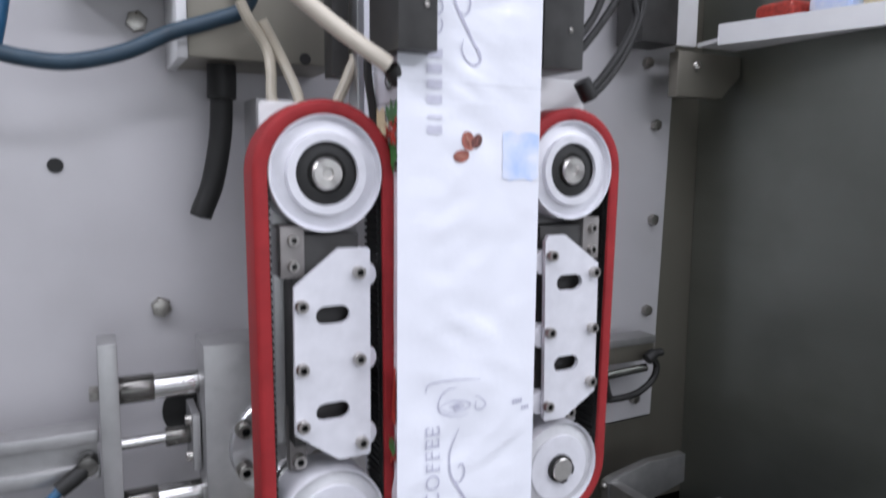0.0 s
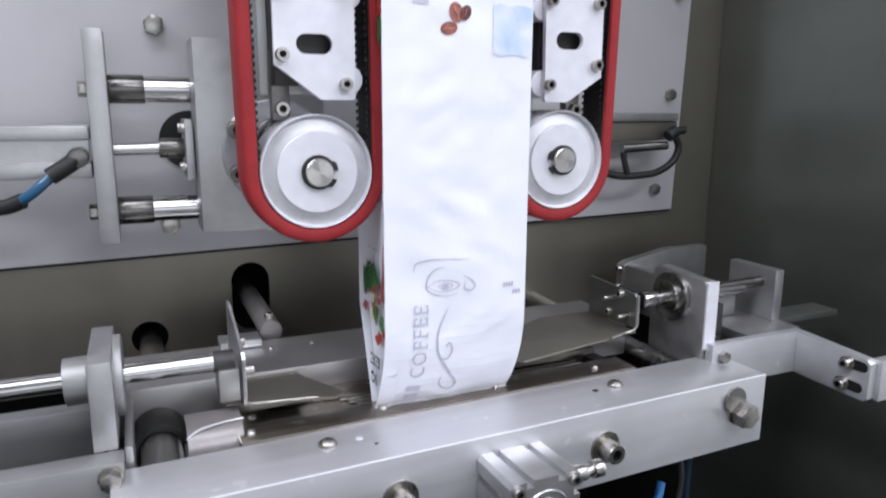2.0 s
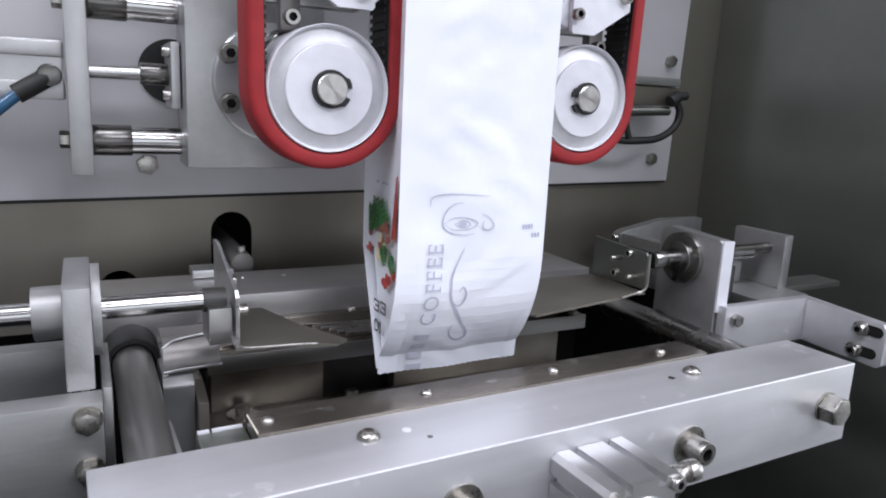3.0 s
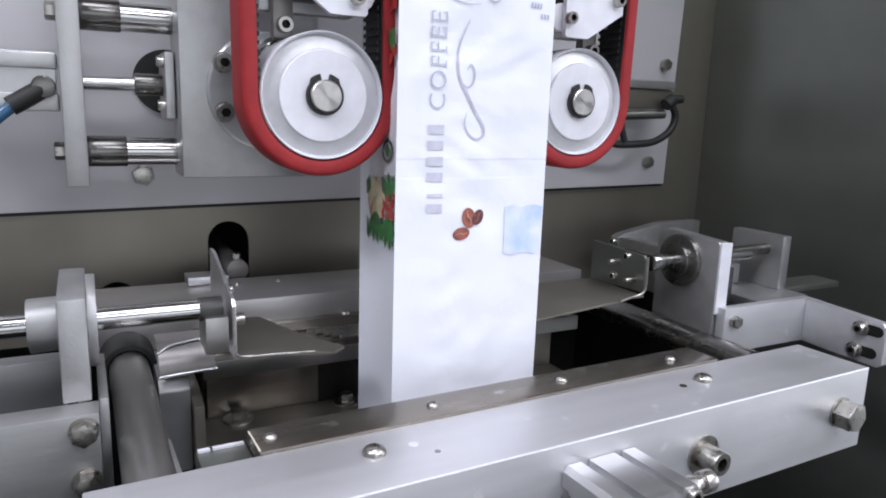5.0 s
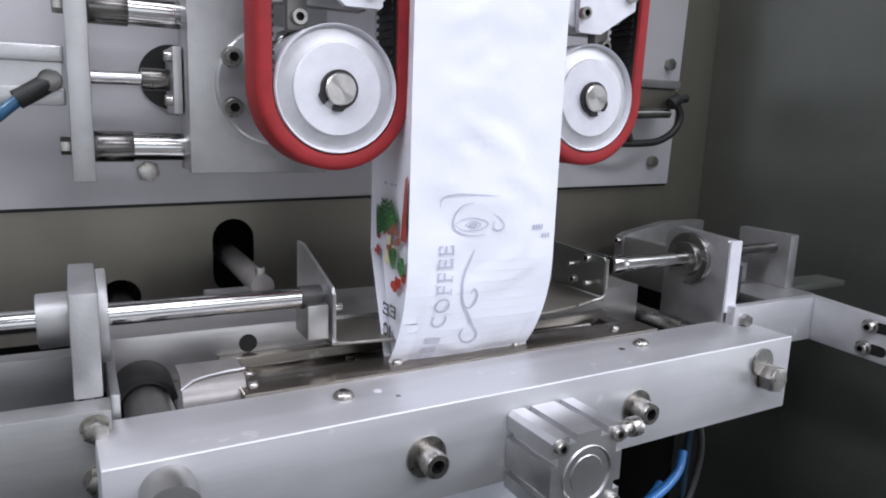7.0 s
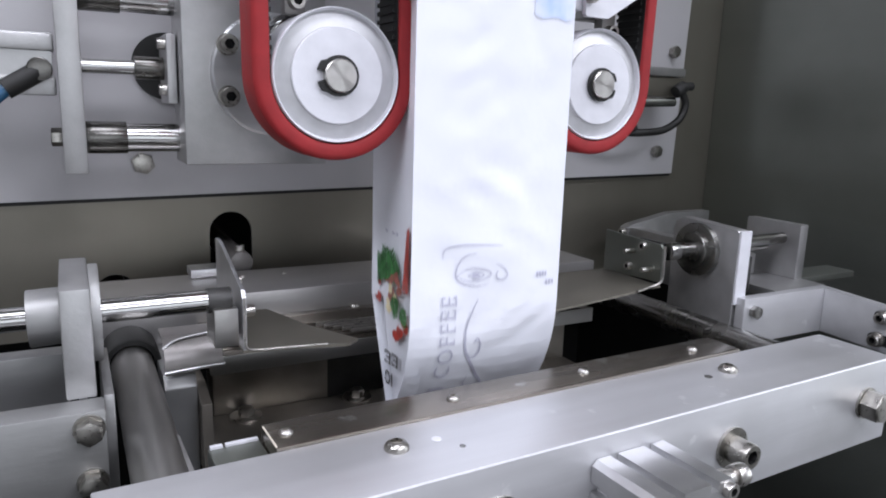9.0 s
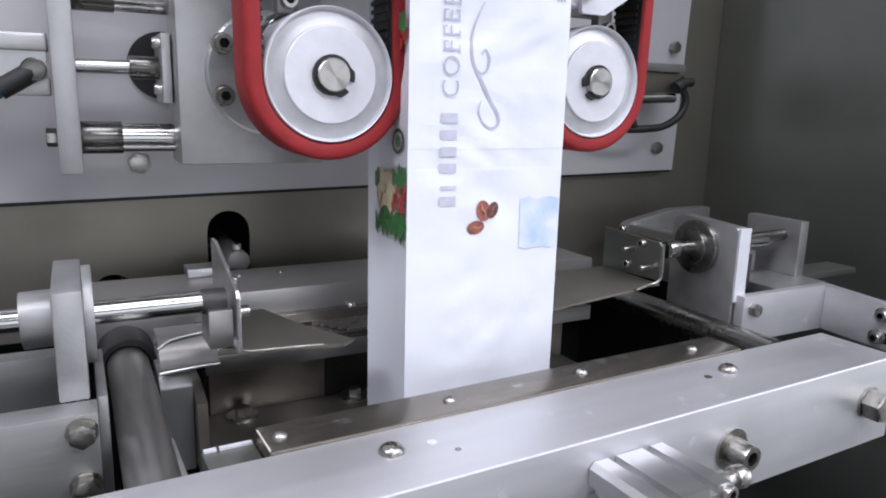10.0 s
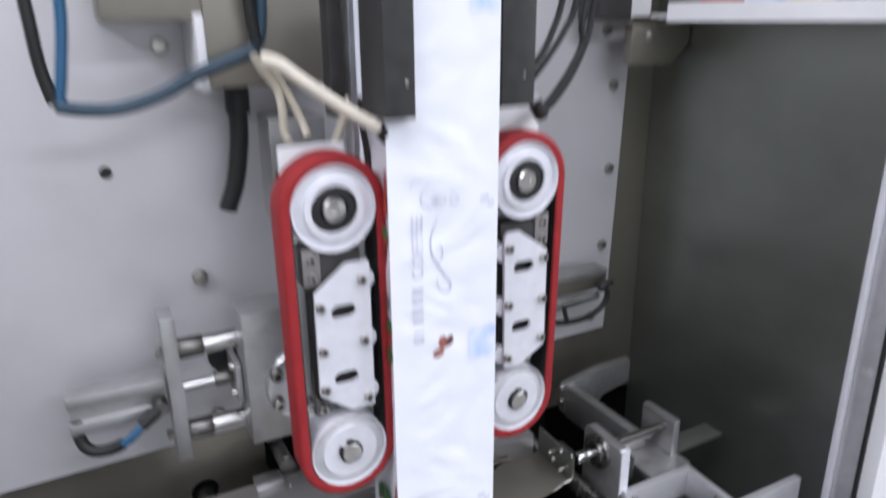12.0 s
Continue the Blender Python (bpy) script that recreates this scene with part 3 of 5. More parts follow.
# ---- carriages and slides behind the belts ----
def carriage_left():
    c = thing("belt_carriage", "grey aluminium carriage on two guide rods with a cylinder", "machine slide", (-0.16, 0.19, 0.95))
    part("carriage_plate", box(bm_new(), -0.1558, -0.05, 0.15, 0.2, 0.9375, 1.096, 0.0012), ALU_CAST, c, "grey aluminium block")
    part("carriage_block_upper", box(bm_new(), -0.108, -0.05, 0.15, 0.2, 1.19, 1.3, 0.0012), ALU_CAST, c)
    bm = bm_new()
    lathe(bm, [(0, 0.141), (0.043, 0.141), (0.0445, 0.1425), (0.0445, 0.15), (0, 0.15)], -0.093, 1.004, 56)
    part("bearing_flange", bm, ALU, c, "round bearing flange")
    for x, z in ((-0.1262, 1.0237), (-0.1263, 0.9874), (-0.062, 1.023), (-0.062, 0.986)):
        fastener("socket", 0.0066, c, (x, 0.141, z), FRONT, STEELHEAD, washer=0.0078)
    part("end_plate", box(bm_new(), -0.2345, -0.2195, 0.168, 0.206, 0.93, 1.101, 0.001), ALU_CAST, c, "aluminium end plate")
    for z in (1.0555, 0.955):
        cb = bm_new()
        cyl(cb, (-0.2195, 0.188, z), (-0.192, 0.188, z), 0.0118, 28, 0.0008)
        part("collar", cb, BLUED, c, "dark steel collar")
        rb = bm_new()
        cyl(rb, (-0.194, 0.188, z), (-0.15, 0.188, z), 0.0105, 28)
        part("guide_rod", rb, CHROME, c, "polished guide rod")
        fastener("hex", 0.006, c, (-0.2345, 0.188, z), LEFT, STEELHEAD, name="rod_bolt")
    bm = bm_new()
    cyl(bm, (-0.2195, 0.195, 1.006), (-0.182, 0.195, 1.0065), 0.0052)
    part("piston_rod", bm, CHROME, c, "polished piston rod")
    bm = bm_new()
    cyl(bm, (-0.184, 0.195, 1.0065), (-0.16, 0.195, 1.0065), 0.0085, 24, 0.001)
    part("rod_mount", bm, BLUED, c, "dark rod mount")
    part("mount_plate", box(bm_new(), -0.1635, -0.157, 0.172, 0.218, 0.981, 1.031, 0.0008), ALU_CAST, c, "grey mount plate")
    for z in (0.991, 1.024):
        fastener("socket", 0.004, c, (-0.1635, 0.182, z), LEFT)
    # no hole here, a black disc paints the opening's shade
    bm = bm_new()
    lathe(bm, [(0, 0.2478), (0.0272, 0.2478), (0.0272, 0.2503)], -0.1545, 1.0105, 40)
    part("opening", bm, BLACK, c, "flat black disc for the shade of a round opening")
    # cylinder to the left of the end plate
    bm = bm_new()
    box(bm, -0.333, -0.236, 0.182, 0.212, 1.0145, 1.0265, 0.002)
    box(bm, -0.333, -0.236, 0.182, 0.212, 0.984, 0.997, 0.002)
    box(bm, -0.331, -0.2375, 0.187, 0.212, 0.995, 1.016)
    part("air_cylinder", bm, ALU_CAST, c, "ribbed aluminium air cylinder")
    bm = bm_new()
    cyl(bm, (-0.245, 0.165, 1.0015), (-0.245, 0.185, 1.0015), 0.0078, 20, 0.001)
    part("fitting", bm, BLUED, c, "dark push-in fitting")
    bm = bm_new()
    tube(bm, [(-0.246, 0.172, 1.0), (-0.255, 0.168, 0.994), (-0.266, 0.166, 0.987)], 0.0068, 14)
    part("fitting_elbow", bm, BLACK, c)
    bm = bm_new()
    tube(bm, [(-0.264, 0.166, 0.988), (-0.272, 0.165, 0.981), (-0.28, 0.166, 0.974), (-0.288, 0.169, 0.969)], 0.0042, 12)
    part("air_tube", bm, TEAL, c, "dark blue air tube")
    bm = bm_new()
    tube(bm, [(-0.286, 0.17, 0.969), (-0.3, 0.174, 0.964), (-0.316, 0.18, 0.964), (-0.325, 0.186, 0.975), (-0.326, 0.19, 0.998)], 0.0062, 12)
    part("cable_plug", bm, BLACK, c, "black cable plug")


def carriage_right():
    c = thing("belt_carriage", "grey aluminium carriage with a small air cylinder and black cable", "machine slide", (0.13, 0.19, 0.95))
    part("carriage_plate", box(bm_new(), 0.06, 0.16, 0.15, 0.2, 0.95, 1.09, 0.0012), ALU_CAST, c, "grey aluminium block")
    part("carriage_block_upper", box(bm_new(), 0.06, 0.15, 0.15, 0.2, 1.19, 1.3, 0.0012), ALU_CAST, c)
    bm = bm_new()
    box(bm, 0.16, 0.395, 0.205, 0.235, 1.0265, 1.036, 0.002)
    part("air_cylinder", bm, ALU_CAST, c, "ribbed aluminium air cylinder")
    part("cylinder_body", box(bm_new(), 0.16, 0.398, 0.21, 0.236, 1.004, 1.0262, 0.002), STEEL, c, "dull brownish cylinder body")
    bm = bm_new()
    cyl(bm, (0.31, 0.2, 0.9955), (0.374, 0.2, 0.9985), 0.0052)
    part("piston_rod", bm, CHROME, c, "polished rod")
    bm = bm_new()
    cyl(bm, (0.374, 0.198, 1.009), (0.386, 0.198, 1.016), 0.0072, 16, 0.001)
    cyl(bm, (0.385, 0.198, 1.0155), (0.397, 0.196, 1.0165), 0.0048, 16, 0.001)
    part("connector", bm, BLACK, c, "black connector")
    bm = bm_new()
    tube(bm, [(0.384, 0.2, 1.012), (0.393, 0.2, 0.997), (0.386, 0.2, 0.98), (0.365, 0.2, 0.968), (0.34, 0.2, 0.9645), (0.312, 0.205, 0.964), (0.29, 0.21, 0.97)], 0.0042, 12)
    part("cable", bm, BLACK, c, "looped black cable")
    bm = bm_new()
    tube(bm, [(0.312, 0.2, 0.992), (0.315, 0.2, 0.98), (0.32, 0.2, 0.967)], 0.0036, 10)
    part("cable_branch", bm, BLACK, c)


carriage_left()
carriage_right()


# ---- upper parts above the belts ----
def upper_parts():
    g = thing("gear_box", "grey cast box fixed above the belts", "gear box", (-0.09, 0.2, 1.335))
    part("body", box(bm_new(), -0.158, -0.03, 0.165, 0.25, 1.331, 1.46, 0.002), STEEL, g)
    part("pale_edge", box(bm_new(), -0.1665, -0.1585, 0.16, 0.25, 1.329, 1.4, 0.001), WHITE, g, "pale edge strip")
    # black disc paints the bore's shaded inside
    bm = bm_new()
    cyl(bm, (-0.062, 0.166, 1.336), (-0.062, 0.1645, 1.336), 0.005, 16)
    part("bore", bm, BLACK, g)
    solo("top_rail", box(bm_new(), -0.246, -0.1, 0.17, 0.249, 1.394, 1.46, 0.002), STEEL, "dull grey steel rail above the cast box", "rail")
    h = thing("hanging_cable", "thick black rubber cable end hanging from the grey box", "cable", (-0.14, 0.2, 1.2))
    bm = bm_new()
    tube(bm, [(-0.1265, 0.2, 1.332), (-0.1265, 0.2, 1.318), (-0.127, 0.2, 1.302)], 0.0125, 16)
    part("sleeve", bm, BLACK, h)
    bm = bm_new()
    tube(bm, [(-0.127, 0.2, 1.304), (-0.129, 0.2, 1.27), (-0.1365, 0.2, 1.23), (-0.1455, 0.2, 1.206), (-0.148, 0.2, 1.1985)], 0.0096, 16, 10, lambda k: 1.0 if k < 0.94 else math.sqrt(max(0.05, 1 - ((k - 0.94) / 0.06) ** 2)))
    part("cable_end", bm, BLACK, h)
    # two heater boxes beside the film
    for nm, x0, x1, y0 in (("seal_heater", -0.0605, -0.0335, -0.036), ("seal_heater", 0.0635, 0.099, -0.012)):
        s = thing(nm, "dark grey upright seam heater box beside the film", "heater", ((x0 + x1) / 2, y0 + 0.02, 1.318), "seam heaters")
        part("body", box(bm_new(), x0, x1, y0, y0 + 0.05, 1.317, 1.62, 0.001), DARK, s)
        fastener("dome", 0.002, s, ((x0 + x1) / 2 + 0.006, y0, 1.345), FRONT)
    for x0, x1, y0, mat, nm, lab in ((-0.0715, -0.0585, 0.06, DARK, "upright_bar", "dark upright bar"), (-0.056, -0.044, 0.05, ALU, "upright_bar", "aluminium upright bar"), (-0.0425, -0.033, 0.04, ALU, "upright_bar", "aluminium upright bar")):
        solo(nm, box(bm_new(), x0, x1, y0, y0 + 0.02, 1.31 if mat is DARK else 1.27, 1.6, 0.001), mat, lab + " running up behind the seam heater", "bar")
    solo("cover_plate", box(bm_new(), -0.128, -0.066, 0.046, 0.052, 1.24, 1.289, 0.003), WHITE, "small white cover plate behind the belt top", "plate")
    solo("cover_plate", box(bm_new(), 0.075, 0.15, 0.05, 0.056, 1.22, 1.319, 0.003), WHITE, "white cover plate behind the belt top", "plate")
    bm = bm_new()
    tube(bm, [(-0.148, -0.005, 1.366), (-0.135, -0.008, 1.362), (-0.12, -0.012, 1.35), (-0.09, -0.016, 1.328), (-0.06, -0.02, 1.309)], 0.0055, 14)
    solo("cream_tube", bm, CREAM, "stiff cream plastic tube slanting to the film edge", "tube")
    bm = bm_new()
    cyl(bm, (-0.0585, -0.019, 1.308), (-0.0505, -0.0145, 1.2995), 0.0058, 16, 0.001)
    solo("tube_fitting", bm, BLACK, "small black fitting at the cream tube's end", "fitting")
    for pts in ([(-0.129, 0.1, 1.365), (-0.122, 0.1, 1.351), (-0.11, 0.1, 1.333), (-0.108, 0.095, 1.315), (-0.109, 0.09, 1.295), (-0.106, 0.085, 1.286)], [(-0.113, 0.1, 1.352), (-0.1, 0.1, 1.328), (-0.092, 0.09, 1.305), (-0.09, 0.08, 1.29)], [(-0.054, 0.065, 1.326), (-0.057, 0.06, 1.317), (-0.066, 0.06, 1.296), (-0.072, 0.06, 1.284)]):
        solo("air_tube", tube(bm_new(), pts, 0.0042, 10), CREAMTUBE, "thin yellowed air tube behind the belt", "tube", "air tubes")
    solo("air_tube", tube(bm_new(), [(-0.055, 0.03, 1.33), (-0.0555, 0.03, 1.31), (-0.052, 0.03, 1.285), (-0.05, 0.03, 1.26)], 0.003, 10), BLACK, "thin black tube beside the film", "tube", "air tubes")
    # cables
    solo("cable", tube(bm_new(), [(-0.293, 0.15, 1.324), (-0.27, 0.15, 1.3195), (-0.241, 0.15, 1.319), (-0.205, 0.15, 1.329), (-0.172, 0.15, 1.346), (-0.14, 0.148, 1.358), (-0.116, 0.145, 1.37), (-0.108, 0.145, 1.4), (-0.107, 0.145, 1.47)], 0.0062, 12), BLUECABLE, "dark blue and black cable sagging before the panel", "cable", "cables")
    solo("cable", tube(bm_new(), [(-0.2755, 0.15, 1.5), (-0.2755, 0.15, 1.41), (-0.283, 0.15, 1.355), (-0.289, 0.15, 1.326)], 0.005, 12), TEAL, "blue cable hanging before the panel", "cable", "cables")
    solo("cable", tube(bm_new(), [(-0.31, 0.15, 1.5), (-0.302, 0.15, 1.42), (-0.299, 0.15, 1.36), (-0.293, 0.15, 1.326)], 0.0055, 12), BLACK, "black cable hanging before the panel", "cable", "cables")
    solo("cable", tube(bm_new(), [(-0.118, 0.14, 1.48), (-0.12, 0.14, 1.42), (-0.116, 0.14, 1.375)], 0.0055, 12), BLACK, "black cable beside the grey box", "cable", "cables")
    for pts in ([(0.205, 1.5), (0.19, 1.42), (0.183, 1.386), (0.185, 1.369), (0.17, 1.342), (0.146, 1.314), (0.131, 1.304)],
                [(0.225, 1.5), (0.2, 1.42), (0.194, 1.387), (0.188, 1.367), (0.173, 1.338), (0.15, 1.311), (0.132, 1.302)],
                [(0.19, 1.5), (0.175, 1.41), (0.163, 1.383), (0.142, 1.355), (0.12, 1.332), (0.105, 1.322)],
                [(0.175, 1.5), (0.158, 1.41), (0.148, 1.382), (0.137, 1.362), (0.118, 1.342), (0.1, 1.33)]):
        solo("cable", tube(bm_new(), [(x, 0.03, z) for x, z in pts], 0.0033, 10), BLACK, "thin black sensor cable beside the film", "cable", "sensor cables")
    bm = bm_new()
    cyl(bm, (0.123, 0.02, 1.314), (0.132, 0.02, 1.3), 0.0072, 16, 0.001)
    solo("cable_gland", bm, BLACK, "small black cable gland beside the film", "cable gland")
    # beam and packing tray at the upper right
    b = thing("cross_beam", "grey steel beam under the tray", "beam", (0.5, 0.22, 1.34))
    part("beam_body", prism(bm_new(), [(0.4, 1.331), (0.475, 1.331), (0.506, 1.36), (0.506, 1.384), (0.4, 1.384)], "y", 0.195, 0.21, 0.001), STEEL, b)
    fastener("dome", 0.006, b, (0.43, 0.195, 1.368), FRONT)
    t = thing("white_tray", "white tray holding colourful printed packs", "tray", (0.46, 0.1, 1.39))
    bm = bm_new()
    prism(bm, [(0.43, 0.162), (0.505, -0.098), (0.505, 0.205), (0.44, 0.205)], "z", 1.392, 1.397)
    part("tray_floor", bm, WHITE, t, smooth=0)
    bm = bm_new()
    prism(bm, [(0.425, 0.16), (0.505, -0.1), (0.507, -0.098), (0.429, 0.162)], "z", 1.3875, 1.411)
    part("tray_lip", bm, WHITE, t, smooth=0)
    for x, y, mat in ((0.455, 0.088, INK_RED), (0.468, 0.03, INK_BLUE), (0.48, -0.022, INK_CREAM)):
        solo("printed_pack", box(bm_new(), x, 0.504, y, y + 0.05, 1.3972, 1.43, 0.008, 3), mat, "colourful printed pack lying in the white tray", "pack", "packs")
    solo("white_cover", box(bm_new(), 0.3945, 0.446, 0.212, 0.222, 1.394, 1.6, 0.001), WHITE, "white cover sheet beside the dark switch box", "cover")
    solo("switch_box", box(bm_new(), 0.338, 0.392, 0.19, 0.235, 1.389, 1.5, 0.002), DARK, "dark switch box above the panel edge", "switch box")


upper_parts()


# ---- sealing station: fixed frame ----
def frame_parts():
    f = thing("jaw_support", "aluminium support bars carrying the sealing jaws", "machine support", (-0.23, 0.0, 0.8))
    part("front_plate", box(bm_new(), -0.6, -0.2236, -0.031, -0.013, 0.772, 0.834, 0.001), ALU_DULL, f, "aluminium plate")
    for z in (0.8255, 0.797):
        fastener("hex", 0.0058, f, (-0.2312, -0.031, z), FRONT, STEELHEAD, washer=0.0074, spin=z * 90, name="bolt")
    part("rear_plate", box(bm_new(), -0.6, -0.2405, 0.045, 0.06, 0.79, 0.84, 0.001), ALU_DULL, f, "aluminium plate")
    part("support_block", box(bm_new(), -0.2405, -0.2265, -0.013, 0.066, 0.834, 0.891, 0.0012), ALU_CAST, f, "upright aluminium block")
    part("lower_block", box(bm_new(), -0.2235, -0.2185, -0.012, 0.066, 0.77, 0.834, 0.001), ALU_CAST, f)
    bm = bm_new()
    cyl(bm, (-0.2565, 0.03, 0.8665), (-0.2405, 0.03, 0.867), 0.0155, 28, 0.001)
    part("bushing", bm, ALU_DULL, f, "grey bushing")
    bm = bm_new()
    cyl(bm, (-0.2265, 0.03, 0.867), (-0.2215, 0.03, 0.867), 0.027, 36, 0.0006)
    part("flange", bm, ALU_DULL, f, "dull round flange")
    # right side
    r = thing("jaw_support", "aluminium support bars beside the dark side sheet", "machine support", (0.3, 0.0, 0.8))
    bm = bm_new()
    prism(bm, [(-0.01, 0.79), (-0.01, 0.891), (-0.0075, 0.8935), (0.05, 0.8965), (0.058, 0.892), (0.06, 0.885), (0.06, 0.79)], "x", 0.2455, 0.2575, 0.0008)
    part("support_block", bm, ALU_CAST, r, "upright aluminium plate")
    # whiter strip: front light on the plate's edge put into colour
    part("front_edge", box(bm_new(), 0.2452, 0.2578, -0.0125, -0.0102, 0.832, 0.8932, 0.0004), ALU_WHITE, r, "whiter strip for the lit front edge", smooth=0)
    part("rear_plate", prism(bm_new(), [(0.322, 0.812), (0.322, 0.857), (0.33, 0.861), (0.39, 0.872), (0.451, 0.872), (0.451, 0.834), (0.4, 0.822), (0.39, 0.812)], "y", 0.2, 0.213, 0.001), ALU_CAST, r, "grey rear bracket plate")
    part("rear_arm", box(bm_new(), 0.3245, 0.3395, 0.058, 0.1998, 0.806, 0.858, 0.0012), ALU_CAST, r, "grey arm to the rear bracket")
    part("arm_foot", box(bm_new(), 0.2576, 0.3395, 0.044, 0.0578, 0.8382, 0.858, 0.001), ALU_CAST, r)
    for z in (0.852, 0.83):
        fastener("socket", 0.0042, r, (0.322, 0.206, z), LEFT)
    bm = bm_new()
    cyl(bm, (0.2405, 0.03, 0.871), (0.2455, 0.03, 0.871), 0.023, 36, 0.0006)
    cyl(bm, (0.236, 0.03, 0.871), (0.2405, 0.03, 0.871), 0.0155, 36, 0.0006)
    part("flange", bm, GREYTUBE, r, "dark round flange")
    part("front_bar", box(bm_new(), 0.2485, 0.3605, -0.0205, -0.0115, 0.799, 0.8385, 0.0008), ALU_BAR, r, "aluminium bar")
    bm = bm_new()
    prism(bm, [(-0.0205, 0.8385), (-0.0205, 0.799), (-0.09, 0.7965), (-0.094, 0.80), (-0.094, 0.831), (-0.09, 0.8345)], "x", 0.3515, 0.3605, 0.0008)
    part("side_bar", bm, ALU_BAR, r, "aluminium bar with slotted holes")
    for y, z in ((-0.0745, 0.8265), (-0.0715, 0.807)):
        # flat dark patch stands for the slot's shaded depth
        sl = bm_new()
        prism(sl, [(y - 0.012 + p[0], z + p[1]) for p in stadium(0.0075, 0, 0.026, 0.009)], "x", 0.3508, 0.3516)
        part("slot", sl, VOID, r, smooth=0)
        fastener("socket", 0.0048, r, (0.3508, y, z), LEFT, washer=0.0062)
    part("side_bar_end", box(bm_new(), 0.3605, 0.47, -0.098, -0.088, 0.798, 0.834, 0.0008), ALU_BAR, r, "aluminium bar")
    fastener("hex", 0.005, r, (0.2595, -0.0205, 0.827), FRONT, GREYTUBE, name="bolt")
    part("outer_plate", box(bm_new(), 0.355, 0.366, 0.012, 0.07, 0.838, 0.889, 0.0012), ALU_CAST, r, "grey aluminium plate")
    fastener("socket", 0.0045, r, (0.366, 0.022, 0.878), RIGHT)
    fastener("socket", 0.0045, r, (0.366, 0.022, 0.866), RIGHT)
    part("outer_foot", box(bm_new(), 0.3, 0.367, -0.0105, 0.075, 0.83, 0.838, 0.0008), ALU_CAST, r)
    part("outer_rail", box(bm_new(), 0.3672, 0.46, 0.02, 0.05, 0.83, 0.836, 0.0008), STEEL_SIDE, r)
    bm = bm_new()
    cyl(bm, (0.2575, 0.03, 0.873), (0.355, 0.03, 0.8745), 0.0052)
    part("tie_rod", bm, BLUED, r, "dark tie rod")
    part("spacer", box(bm_new(), 0.268, 0.278, 0.0, 0.06, 0.838, 0.868, 0.0008), DARK, r)
    # guide rods for the sliding jaws
    for x, r0, y0 in ((-0.2025, 0.0132, -0.095), (0.236, 0.0112, -0.062)):
        g = thing("jaw_guide_rod", "steel guide rod of the sliding jaws", "guide rod", (x, 0.1, 0.806), "jaw guide rods")
        bm = bm_new()
        cyl(bm, (x, y0, 0.806), (x, 0.2, 0.806), r0, 32)
        part("rod", bm, ROD if x < 0 else GREYTUBE, g)
        bm = bm_new()
        cyl(bm, (x, 0.2, 0.807), (x, 0.45, 0.808), 0.0108, 28)
        part("rod_end", bm, ROD, g)


frame_parts()


